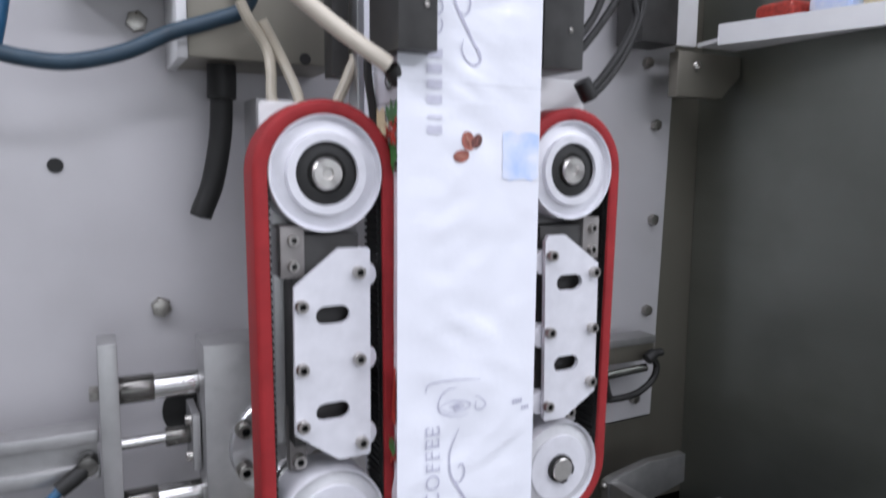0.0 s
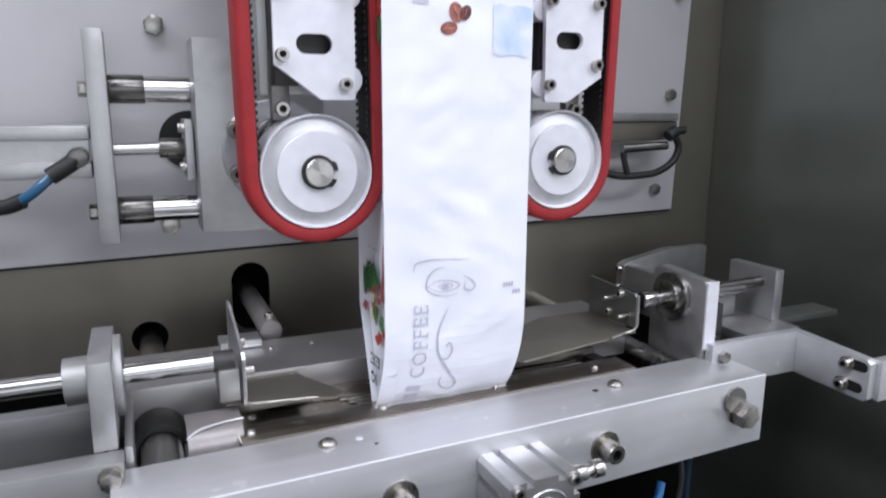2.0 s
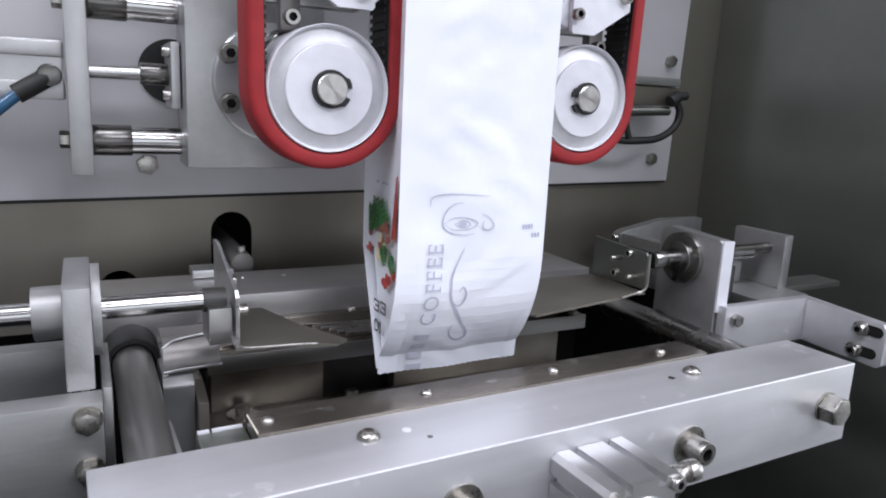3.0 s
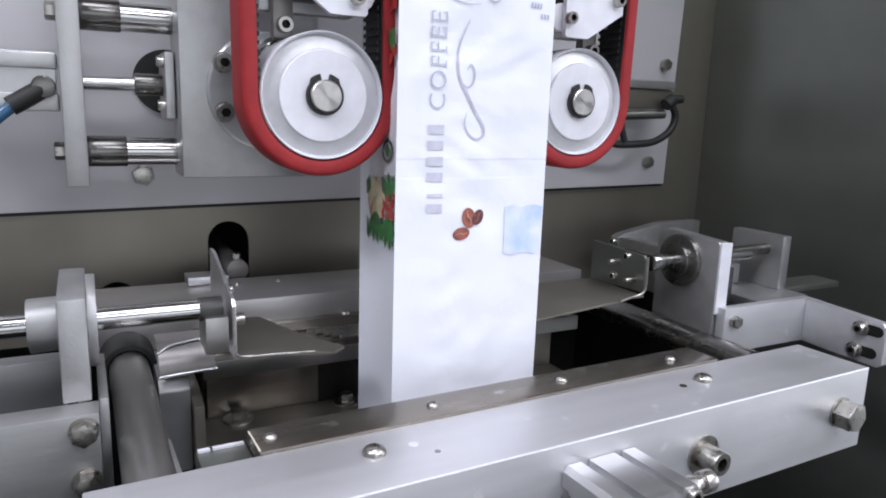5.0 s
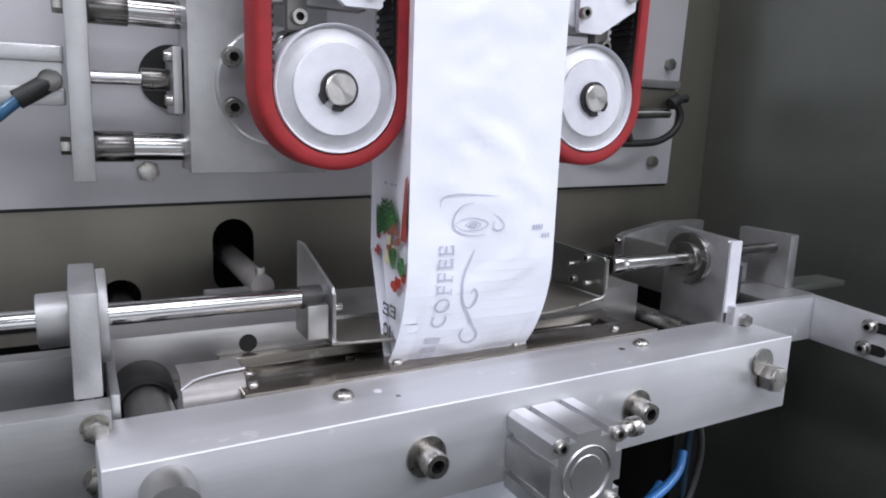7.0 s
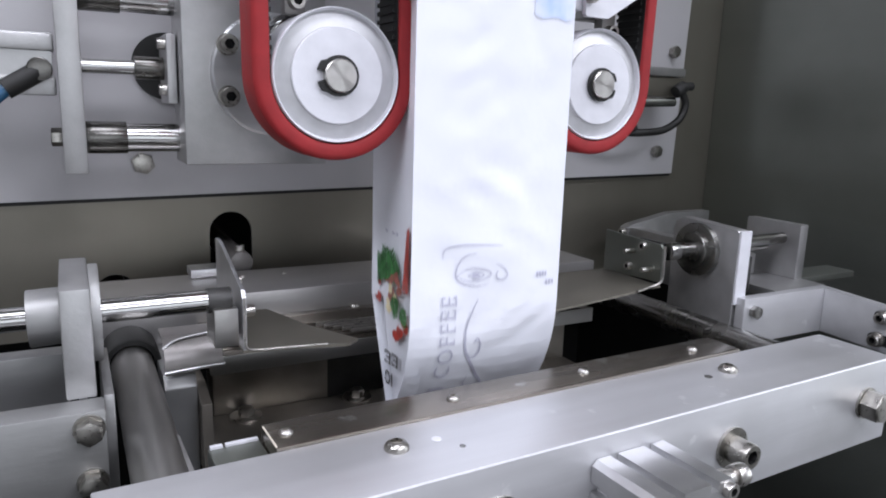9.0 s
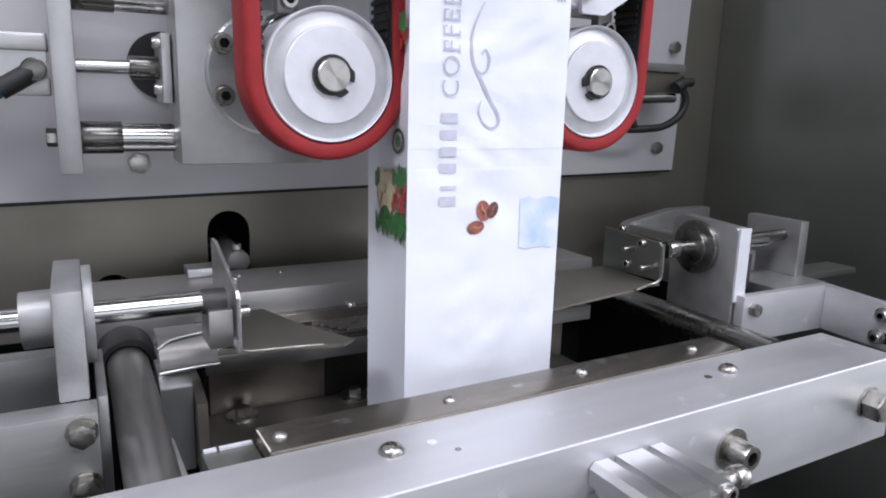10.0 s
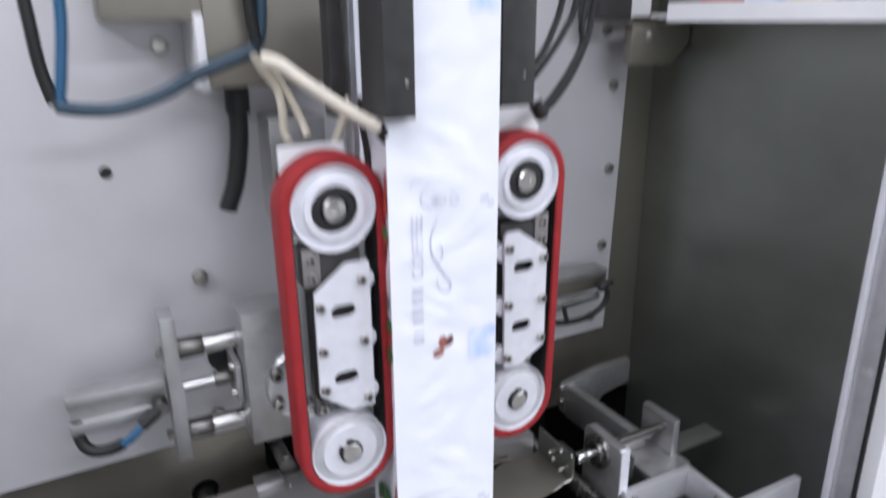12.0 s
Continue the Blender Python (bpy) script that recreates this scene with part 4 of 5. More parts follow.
def rear_jaw():
    j = thing("rear_jaw", "sliding rear sealing jaw of worn steel on an aluminium beam", "sealing jaw", (0, 0, 0))
    part("beam", box(bm_new(), -0.2305, 0.222, 0.138, 0.214, 0.806, 0.8405, 0.0012), BEAM, j, "ground steel cross beam")
    part("beam_tab", box(bm_new(), -0.15, -0.116, 0.196, 0.219, 0.841, 0.848, 0.001), ALU, j)
    part("beam_end", box(bm_new(), -0.236, -0.231, 0.115, 0.22, 0.765, 0.836, 0.001), ALU, j)
    bm = bm_new()
    prism(bm, [(0.1375, 0.796), (0.1375, 0.8215), (0.128, 0.8215), (0.1265, 0.8145), (0.1, 0.8135), (0.0985, 0.811), (0.0865, 0.811), (0.0865, 0.7995), (0.1, 0.796)], "x", -0.155, 0.178, 0.0006)
    part("heater_plate", bm, STEEL_JAW, j, "worn steel heater plate")
    part("front_band", box(bm_new(), -0.1555, 0.1785, 0.0845, 0.0862, 0.7985, 0.8112, 0.0004), ROD, j, "pale front band")
    part("heater_block", box(bm_new(), -0.15, -0.062, 0.112, 0.137, 0.735, 0.7955, 0.002), BRONZE, j, "heat-darkened heater block")
    part("heater_block", box(bm_new(), 0.0, 0.17, 0.112, 0.137, 0.735, 0.7955, 0.002), BRONZE, j, "heat-darkened heater block")
    part("block_back", box(bm_new(), -0.145, 0.165, 0.125, 0.137, 0.735, 0.7955), DARK, j)
    part("lower_shelf", box(bm_new(), -0.158, 0.17, 0.052, 0.1118, 0.742, 0.757, 0.002), BRONZE, j, "heat-darkened steel shelf")
    for x in (-0.129, -0.0425):
        fastener("hex", 0.0052, j, (x, 0.1, 0.757), UP, BOLT, washer=0.0115, name="bolt")
    part("side_cheek", prism(bm_new(), [(0.0525, 0.742), (0.058, 0.79), (0.085, 0.797), (0.11, 0.797), (0.11, 0.742)], "x", -0.166, -0.159, 0.001), BRONZE, j, "worn side cheek")
    part("bearing_cheek", prism(bm_new(), [(0.068, 0.74), (0.068, 0.8), (0.074, 0.808), (0.136, 0.808), (0.136, 0.74)], "x", -0.187, -0.1665, 0.0015), ALU_DULL, j, "dull grey bearing cheek")
    bm = bm_new()
    for i in range(5):
        y = 0.0925 + 0.0058 * i
        box(bm, -0.05 - 0.005 * i, 0.158 - 0.002 * i, y, y + 0.0024, 0.8142, 0.8168, 0.0004, 1)
    part("ribs", bm, BOLT, j, "bright pressed ribs")["kind"] = "stuff"
    part("comb_holder", box(bm_new(), 0.1605, 0.174, 0.092, 0.12, 0.8142, 0.82, 0.001), DARK, j, "dark comb holder")
    for x, y, z in ((-0.0315, 0.134, 0.8215), (-0.0325, 0.119, 0.814), (0.1, 0.134, 0.8215)):
        fastener("dome", 0.0034, j, (x, y, z), UP)
    fastener("dome", 0.0034, j, (-0.138, 0.1155, 0.8137), UP)
    # black disc on the beam, in place of a bore's shaded depth
    bm = bm_new()
    cyl(bm, (-0.134, 0.1372, 0.828), (-0.134, 0.1379, 0.828), 0.0062, 20)
    part("bore", bm, BLACK, j, "black disc for a dark bore in the beam")
    for x in (-0.11, -0.075, 0.06):
        fastener("dome", 0.0022, j, (x, 0.19, 0.8405), UP)
    bm = bm_new()
    cyl(bm, (-0.104, 0.2195, 0.846), (-0.104, 0.46, 0.846), 0.0098, 24, 0.001)
    part("push_rod", bm, HOOD, j, "steel push rod")
    fastener("socket", 0.004, j, (-0.104, 0.228, 0.8555), UP)
    # seal ring round the guide rod and grey hood beside it
    bm = bm_new()
    lathe(bm, [(0.0134, 0.108), (0.0145, 0.105), (0.0178, 0.105), (0.0187, 0.107), (0.0187, 0.1375), (0.0134, 0.1375)], -0.2025, 0.806, 40)
    part("seal_ring", bm, BLACK, j, "black ring round the guide rod")
    bm = bm_new()
    arc = [(0.084 - 0.019 * math.cos(a), 0.8125 + 0.0195 * math.sin(a)) for a in [math.pi / 2 * k / 8 for k in range(9)]]
    prism(bm, arc + [(0.1, 0.832), (0.1, 0.8295), (0.0845, 0.8295)] + [(0.084 - 0.0165 * math.cos(a), 0.8125 + 0.017 * math.sin(a)) for a in [math.pi / 2 * k / 8 for k in range(8, -1, -1)]], "x", -0.186, -0.15)
    part("hood", bm, HOOD, j, "grey rounded hood")
    for pts in ([(-0.1865, 0.0715, 0.8265), (-0.178, 0.0745, 0.8305), (-0.163, 0.077, 0.832), (-0.149, 0.078, 0.8325)], [(-0.1865, 0.065, 0.812), (-0.174, 0.0648, 0.813), (-0.162, 0.0648, 0.8135), (-0.149, 0.0648, 0.8138)]):
        bm = bm_new()
        tube(bm, pts, 0.001, 8)
        part("hood_edge", bm, ALU, j, "thin pale line along the hood's edge")
    return j


REAR_JAW = rear_jaw()


# ---- sliding front jaw ----
JAW_OPEN, JAW_SHUT, JAW_TURN = -0.1388, -0.0668, 1.8


def front_jaw():
    j = thing("front_jaw", "sliding aluminium sealing jaw with bolts and an air cylinder", "sealing jaw", (0, 0, 0))
    bm = bm_new()
    box(bm, -0.231, 0.272, 0, 0.056, -0.03, 0.03, 0.0009)
    part("bar", bm, ALU_BAR, j, "brushed aluminium bar")
    # thin pale tubes stand in for the edges' highlight
    bm = bm_new()
    cyl(bm, (-0.2305, 0.0006, 0.0294), (0.2715, 0.0006, 0.0294), 0.0007, 8)
    cyl(bm, (0.2714, 0.0006, 0.0294), (0.2714, 0.0006, -0.0294), 0.0006, 8)
    part("bar_edge", bm, EDGE_GLINT, j, "pale line painting the glint on the bar's edges")
    bm = bm_new()
    box(bm, -0.152, 0.18, 0.0562, 0.0845, -0.028, 0.0315, 0.0008)
    part("jaw_block", bm, STEEL_JAW, j, "worn steel jaw")
    bm = bm_new()
    for k in range(5):
        z = -0.016 + 0.007 * k
        prism(bm, [(0.0845, z), (0.087, z + 0.0018), (0.0845, z + 0.0036)], "x", -0.14, 0.165)
    part("serration", bm, STEEL_JAW, j, "serrated sealing face", smooth=0)
    bm = bm_new()
    box(bm, -0.178, -0.1525, 0.0565, 0.086, 0.012, 0.0235, 0.001)
    part("jaw_tab", bm, STEEL_SIDE, j, "dull dark steel tab")
    for xa, xb in ((-0.177, -0.171), (-0.1695, -0.1535)):
        part("tab_edge", box(bm_new(), xa, xb, 0.0835, 0.0862, 0.0236, 0.0248), ALU_WHITE, j, "pale edge", smooth=0)
    part("end_strip", box(bm_new(), -0.1522, -0.1514, 0.057, 0.0805, 0.0316, 0.0322), CREAM, j, "pale strip at the jaw's left end", smooth=0)
    bm = bm_new()
    cyl(bm, (-0.181, 0.068, -0.03), (-0.181, 0.068, 0.014), 0.0068, 20, 0.001)
    part("jaw_pin", bm, BLACK, j)
    part("bearing_block", box(bm_new(), -0.1925, -0.1855, 0.0565, 0.118, -0.045, 0.02, 0.003), ALU_CAST, j, "grey bearing block")
    part("lower_shelf", box(bm_new(), -0.168, 0.16, 0.0562, 0.11, -0.06, -0.0285, 0.002), STEEL, j, "dull steel shelf below the jaw")
    fastener("hex", 0.006, j, (-0.128, 0.098, -0.0285), UP, GREYTUBE, washer=0.0095, name="bolt")
    fastener("hex", 0.006, j, (-0.06, 0.1, -0.0285), UP, GREYTUBE, washer=0.0095, name="bolt")
    for x in (-0.1435, -0.0477, 0.0475, 0.1455):
        fastener("dome", 0.0036, j, (x, 0.0695, 0.0315), UP)
    for x in (-0.1, 0.139):
        fastener("dome", 0.0062, j, (x, 0.034, 0.03), UP, STEELHEAD)
    for x, y in ((-0.078, 0.034), (0.118, 0.032), (-0.07, 0.022)):
        bm = bm_new()
        cyl(bm, (x, y, 0.0296), (x, y, 0.0303), 0.0016 if y < 0.03 else 0.0026, 12)
        part("drill_mark", bm, GREYTUBE if y < 0.033 else ALU_WHITE, j)
    fastener("hex", 0.01, j, (0.2425, 0, 0.0015), FRONT, STEELHEAD, washer=0.0112, spin=0.3, name="bolt")
    fastener("hex", 0.0094, j, (-0.1995, 0, 0.001), FRONT, STEELHEAD, washer=0.0125, spin=0.1, name="bolt")
    for x in (0.1038, -0.0621):
        fastener("socket", 0.0078, j, (x, 0, 0.0), FRONT, STEELHEAD, washer=0.0128, name="bolt")
    cyl_unit = part("air_cylinder", cylinder_body(), ALU, j, "compact aluminium air cylinder")
    bm = bm_new()
    lathe(bm, [(0.0185, -0.0452), (0.0178, -0.0462), (0.0168, -0.0452), (0.0166, -0.0448), (0.0125, -0.0448), (0.0118, -0.0455), (0, -0.0455)], 0.021, -0.009, 40)
    part("cover", bm, ALU, cyl_unit, "round cylinder cover")
    for sx in (-1, 1):
        for sz in (-1, 1):
            fastener("socket", 0.0042, cyl_unit, (0.021 + sx * 0.0215, -0.0435, -0.009 + sz * 0.0215), FRONT)
    bm = bm_new()
    cyl(bm, (0.048, -0.026, 0.002), (0.066, -0.026, 0.002), 0.006, 18, 0.0008)
    cyl(bm, (0.066, -0.026, 0.002), (0.072, -0.026, 0.002), 0.0046, 18, 0.0008)
    cyl(bm, (0.072, -0.026, 0.002), (0.08, -0.026, 0.002), 0.0064, 18, 0.0008)
    part("air_fitting", bm, BOLT, cyl_unit, "bright air fitting")
    return j


def cylinder_body():
    """Square extruded body with T grooves on its sides."""
    cx, cz, h, g, d = 0.021, -0.009, 0.0268, 0.0028, 0.0048
    pts = []
    for k in range(4):
        a = math.pi / 2 * k
        for u, v in ((-h + 0.003, -h), (-0.012 - g, -h), (-0.012 - g, -h + d), (-0.012 + g, -h + d), (-0.012 + g, -h), (0.012 - g, -h), (0.012 - g, -h + d), (0.012 + g, -h + d), (0.012 + g, -h), (h - 0.003, -h)):
            pts.append((cx + u * math.cos(a) - v * math.sin(a), cz + u * math.sin(a) + v * math.cos(a)))
    bm = prism(bm_new(), pts, "y", -0.045, -0.0005)
    return bm


JAW = front_jaw()


# ---- gusset pushers: blades on rods that fold the bag's sides ----
def gusset_pusher(side):
    s = side
    x0 = -0.1465 if s < 0 else 0.2045
    zr = 0.867 if s < 0 else 0.871
    g = thing("gusset_pusher", "thin steel folding blade on a polished rod", "folding blade", (0, 0, 0), "folding blades")
    bm = bm_new()
    xe = -0.37 if s < 0 else 0.33
    cyl(bm, (x0 + s * 0.012, 0.03, zr), (xe, 0.03, zr), 0.0066 if s < 0 else 0.0062, 28)
    part("rod", bm, CHROME, g, "polished rod")
    bm = bm_new()
    cyl(bm, (x0 + s * 0.004, 0.03, zr), (x0 + s * 0.018, 0.03, zr), 0.0075, 24, 0.0006)
    part("collar", bm, DARK if s < 0 else CHROME, g, "collar")
    bm = bm_new()
    box(bm, min(x0 + s * 0.002, x0 + s * (0.016 if s < 0 else 0.006)), max(x0 + s * 0.002, x0 + s * (0.016 if s < 0 else 0.006)), 0.018 if s < 0 else 0.034, 0.046 if s < 0 else 0.062, 0.8405 if s < 0 else 0.846, 0.864 if s < 0 else 0.878, 0.001)
    part("clamp", bm, ROD if s < 0 else DARK, g, "clamp block")
    for y, z in ((0.05, 0.873), (0.066, 0.852)):
        fastener("socket", 0.0036, g, (x0 - s * 0.0022, y, z), (-s, 0, 0))
    if s < 0:
        fastener("socket", 0.0038, g, (x0 + 0.0022, 0.0245, 0.86), RIGHT, name="bolt")
    else:
        for y, z in ((0.062, 0.8665), (0.04, 0.8545)):
            bm = bm_new()
            cyl(bm, (x0 - 0.014, y, z), (x0 - 0.0015, y, z), 0.0022, 14, 0.0004)
            part("stud", bm, BOLT, g, "bright stud")
    zb = 0.838 if s < 0 else 0.842
    bm = bm_new()
    prism(bm, [(0.016, zb), (0.016, 0.87), (0.02, 0.8745), (0.085, 0.892), (0.098, 0.892), (0.098, zb)] if s < 0 else [(0.029, zb + 0.003), (0.029, 0.874), (0.032, 0.877), (0.1, 0.879), (0.1, zb)], "x", min(x0, x0 - s * 0.0022), max(x0, x0 - s * 0.0022))
    part("upright", bm, ALU if s < 0 else STEEL_SIDE, g, "bent upright of the blade", smooth=0)
    if s < 0:
        bm = bm_new()
        tube(bm, [(x0 + 0.001, 0.0155, 0.871), (x0 + 0.001, 0.0155, 0.85), (x0 + 0.0015, 0.0152, 0.8405), (x0 + 0.008, 0.0148, 0.8378), (x0 + 0.03, 0.0118, 0.8378), (x0 + 0.05, 0.0085, 0.8378)], 0.0007, 8)
        part("bright_edge", bm, BOLT, g, "thin bright line along the edge")
    if s > 0:
        bm = bm_new()
        tube(bm, [(x0, 0.0285, 0.876), (x0, 0.0285, 0.86), (x0 - 0.0005, 0.0285, 0.8475), (x0 - 0.006, 0.0285, 0.8435), (x0 - 0.014, 0.028, 0.8425), (x0 - 0.034, 0.0225, 0.8415)], 0.0011, 8)
        part("bright_edge", bm, BOLT, g, "thin bright line along the edge")
    bm = bm_new()
    t = x0 - s * 0.062 if s < 0 else x0 - s * 0.132
    k = -s
    prism(bm, [(x0, 0.016), (x0 + k * 0.03, 0.012), (t, 0.004), (t + k * 0.009, 0.011), (t - k * 0.012, 0.05), (x0 + k * 0.034, 0.098), (x0, 0.098)] if s < 0 else
          [(x0, 0.03), (x0 + k * 0.012, 0.03), (x0 + k * 0.034, 0.0235), (t, 0.004), (t + k * 0.006, 0.012), (t + k * 0.006, 0.06), (x0 + k * 0.06, 0.1), (x0, 0.1)], "z", zb - 0.0018, zb)
    part("blade", bm, STEEL, g, "thin triangular steel blade", smooth=0)
    return g


PUSHER_L, PUSHER_R = gusset_pusher(-1), gusset_pusher(1)


# ---- lower hoses ----
def lower_hoses():
    solo("air_hose", tube(bm_new(), [(0.02, -0.06, 0.6), (0.06, -0.055, 0.66), (0.11, -0.05, 0.697), (0.15, -0.045, 0.702), (0.178, -0.04, 0.714), (0.188, -0.035, 0.729)], 0.0036, 12), BLUE, "blue air hose looping below the jaw", "hose", "air hoses")
    solo("air_hose", tube(bm_new(), [(0.1, -0.045, 0.62), (0.14, -0.043, 0.69), (0.15, -0.04, 0.697), (0.166, -0.036, 0.706)], 0.0036, 12), BLUE, "blue air hose below the jaw", "hose", "air hoses")
    solo("air_hose", tube(bm_new(), [(0.205, -0.02, 0.76), (0.213, -0.03, 0.735), (0.205, -0.035, 0.7), (0.18, -0.04, 0.66), (0.15, -0.04, 0.6)], 0.003, 12), BLACK, "thin black hose below the jaw", "hose", "air hoses")
    solo("air_hose", tube(bm_new(), [(0.34, 0.1, 0.78), (0.35, 0.1, 0.7), (0.36, 0.11, 0.6), (0.37, 0.12, 0.45)], 0.004, 10), BLUECABLE, "dark blue hose running down", "hose", "air hoses")


lower_hoses()


# ---- printed bags: one endless film, folded into bags of 0.322 m ----
BAG = 0.322
HALF, YF, YB, HINGE, SEAL = 0.055, -0.022, 0.044, 0.088, 0.0125
FOLDS = [HINGE - (HINGE - SEAL) * k / 11 for k in range(12)] + [0.0]


def crumple(x, u):
    """Small waves of the film, in metres along y; they fade at the side edges."""
    fade = 1 - abs(x / HALF) ** 3
    a = 2 * math.pi * u / BAG
    n = noise.noise(Vector((x * 24, 0.75 * math.cos(a), 0.75 * math.sin(a)))) * 0.0026
    n += noise.noise(Vector((x * 45 + 1.2 * math.sin(2 * a), 2.2 * math.cos(a), 2.2 * math.sin(a)))) * 0.0016
    n += noise.noise(Vector((x * 70 - 2.0 * math.cos(3 * a), 4.5 * math.cos(a), 4.5 * math.sin(a)))) * 0.0007
    return (n - 0.0016 * (1 - (x / HALF) ** 2)) * max(fade, 0)


def film_sheet(x0, x1, u0, u1, nx, nu, zigzag=0.0):
    bm = bm_new()
    grid = []
    for j in range(nu + 1):
        row = []
        for i in range(nx + 1):
            x, u = x0 + (x1 - x0) * i / nx, u0 + (u1 - u0) * j / nu
            y = YF + crumple(x, u)
            if zigzag:
                y += 0.0003 if (j % 2) else 0.0
            row.append(bm.verts.new((x, y, u - (zigzag * (i % 2) if j == 0 else 0))))
        grid.append(row)
    for j in range(nu):
        for i in range(nx):
            bm.faces.new((grid[j][i], grid[j][i + 1], grid[j + 1][i + 1], grid[j + 1][i]))
    ext = bmesh.ops.extrude_face_region(bm, geom=bm.faces[:])
    bmesh.ops.translate(bm, verts=[v for v in ext["geom"] if isinstance(v, bmesh.types.BMVert)], vec=(0, 0.0003, 0))
    bmesh.ops.recalc_face_normals(bm, faces=bm.faces[:])
    return bm


def inked(name, shapes, mat, parent):
    """Flat printed shapes, lists of (x, u), laid on the front of the film; each a thin proud layer."""
    bm = bm_new()
    for pts in shapes:
        vs = [bm.verts.new((x, YF + crumple(x, u) - 0.0005, u)) for x, u in pts]
        bm.faces.new(vs)
    ob = mesh_on(name, bm, mat, parent)
    if name == "code_bar":
        ob["kind"] = "stuff"
    return ob


def mesh_on(name, bm, mat, parent, origin=(0, 0, 0)):
    bmesh.ops.translate(bm, verts=bm.verts[:], vec=-Vector(origin))
    me = bpy.data.meshes.new(name)
    bm.to_mesh(me)
    bm.free()
    me.materials.append(mat)
    me.polygons.foreach_set("use_smooth", [True] * len(me.polygons))
    me.set_sharp_from_angle(angle=radians(40))
    ob = new(name, me)
    ob.parent = parent
    return ob


def stroke(pts, w0, w1=None, steps=6):
    """A line of changing width through (x, u) points, as small quads."""
    path = [Vector((p.x, p.y)) for p in spline([(x, u, 0) for x, u in pts], steps)]
    w1 = w0 if w1 is None else w1
    quads, n = [], len(path) - 1
    sides = []
    for i, p in enumerate(path):
        d = (path[min(i + 1, n)] - path[max(i - 1, 0)])
        d = d.normalized() if d.length else Vector((1, 0))
        t = i / n
        w = (w0 + (w1 - w0) * math.sin(math.pi * t)) / 2
        sides.append((p + w * Vector((-d.y, d.x)), p - w * Vector((-d.y, d.x))))
    for a, b in zip(sides, sides[1:]):
        quads.append([tuple(a[0]), tuple(a[1]), tuple(b[1]), tuple(b[0])])
    return quads


def ellipse(cx, cu, rx, ru, turn=0.0, n=18):
    c, s = math.cos(turn), math.sin(turn)
    return [(cx + rx * math.cos(a) * c - ru * math.sin(a) * s, cu + rx * math.cos(a) * s + ru * math.sin(a) * c) for a in [2 * math.pi * i / n for i in range(n)]]


def on_strip(name, shapes, mat, parent, flap):
    """Prints shapes on the panel above the fold, or on the folding strip that carries each of them."""
    groups = {}
    for q in shapes:
        groups.setdefault(strip_of(sum(p[1] for p in q) / len(q)), []).append(q)
    for k, some in groups.items():
        ob = inked(name, some, mat, parent if k is None else flap)
        to_strip(ob, k)


def strip_of(u):
    """Number of the folding strip at height u of the bag; None above the fold."""
    if u > HINGE:
        return None
    return next((k for k in range(len(FOLDS) - 1) if u > FOLDS[k + 1]), len(FOLDS) - 2)


def to_strip(ob, k):
    """Moves a mesh drawn in the bag's place on to the pivot of strip k."""
    if k is None:
        return
    ob.data.transform(Matrix.Translation((0, -YF, -FOLDS[k])))
    ob.location = (0, 0, FOLDS[k] - HINGE)
    ob["strip"] = k


def word(text, size, u_start, x_line, parent_upper, parent_lower):
    """Letters with small slab serifs that read upwards along the film, each letter a mesh of its own."""
    u = u_start
    for ch in text:
        cu = bpy.data.curves.new("letter", "FONT")
        cu.body, cu.size, cu.resolution_u, cu.offset = ch, size, 3, -size * 0.012
        tmp = bpy.data.objects.new("letter", cu)
        scene.collection.objects.link(tmp)
        bpy.context.view_layer.update()
        me = bpy.data.meshes.new_from_object(tmp.evaluated_get(bpy.context.evaluated_depsgraph_get()))
        bpy.data.objects.remove(tmp)
        bm = bm_new()
        bm.from_mesh(me)
        bpy.data.meshes.remove(me)
        width, tall = max(v.co.x for v in bm.verts), max(v.co.y for v in bm.verts)
        if ch in "EF":
            left, thin = min(v.co.x for v in bm.verts), size * 0.045
            slabs = [(left - size * 0.06, left + size * 0.2, 0, thin), (left - size * 0.06, left, tall - thin, tall), (width - thin, width, tall - size * 0.17, tall)]
            if ch == "E":
                slabs.append((width - thin, width, 0, size * 0.17))
            for xa, xb, ya, yb in slabs:
                bm.faces.new([bm.verts.new((x, y, 0)) for x, y in ((xa, ya), (xb, ya), (xb, yb), (xa, yb))])
        for v in bm.verts:
            x, up = x_line - v.co.y, u + v.co.x
            v.co = (x, YF + crumple(x, up) - 0.0007, up)
        k = strip_of(u + width / 2)
        ob = mesh_on("letter", bm, INK_GREY, parent_upper if k is None else parent_lower)
        to_strip(ob, k)
        ob["label"] = "grey printed letter"
        u += width + size * 0.1


def leaf(cx, cu, length, width, turn, n=6):
    pts = []
    for i in range(n + 1):
        t = i / n
        pts.append((length * t, width * math.sin(math.pi * t) ** 0.8))
    pts += [(x, -w) for x, w in pts[-2:0:-1]]
    c, s = math.cos(turn), math.sin(turn)
    return [(cx + x * c - y * s, cu + x * s + y * c) for x, y in pts]


def wing(s, y0, dy, y1, xe, xi):
    """Side corner of a flap: a folded triangle that hangs on its side edge."""
    bm = bm_new()
    a, b = bm.verts.new((s * xe, y0, HINGE)), bm.verts.new((s * xe, y0, 0.0))
    c, d = bm.verts.new((s * xi, y0 + dy, 0.0)), bm.verts.new((s * xi, y1, 0.0))
    e = bm.verts.new((s * xi, y0 + dy, HINGE - 0.0005))
    bm.faces.new((a, b, c, e))
    bm.faces.new((e, c, d))
    return bm


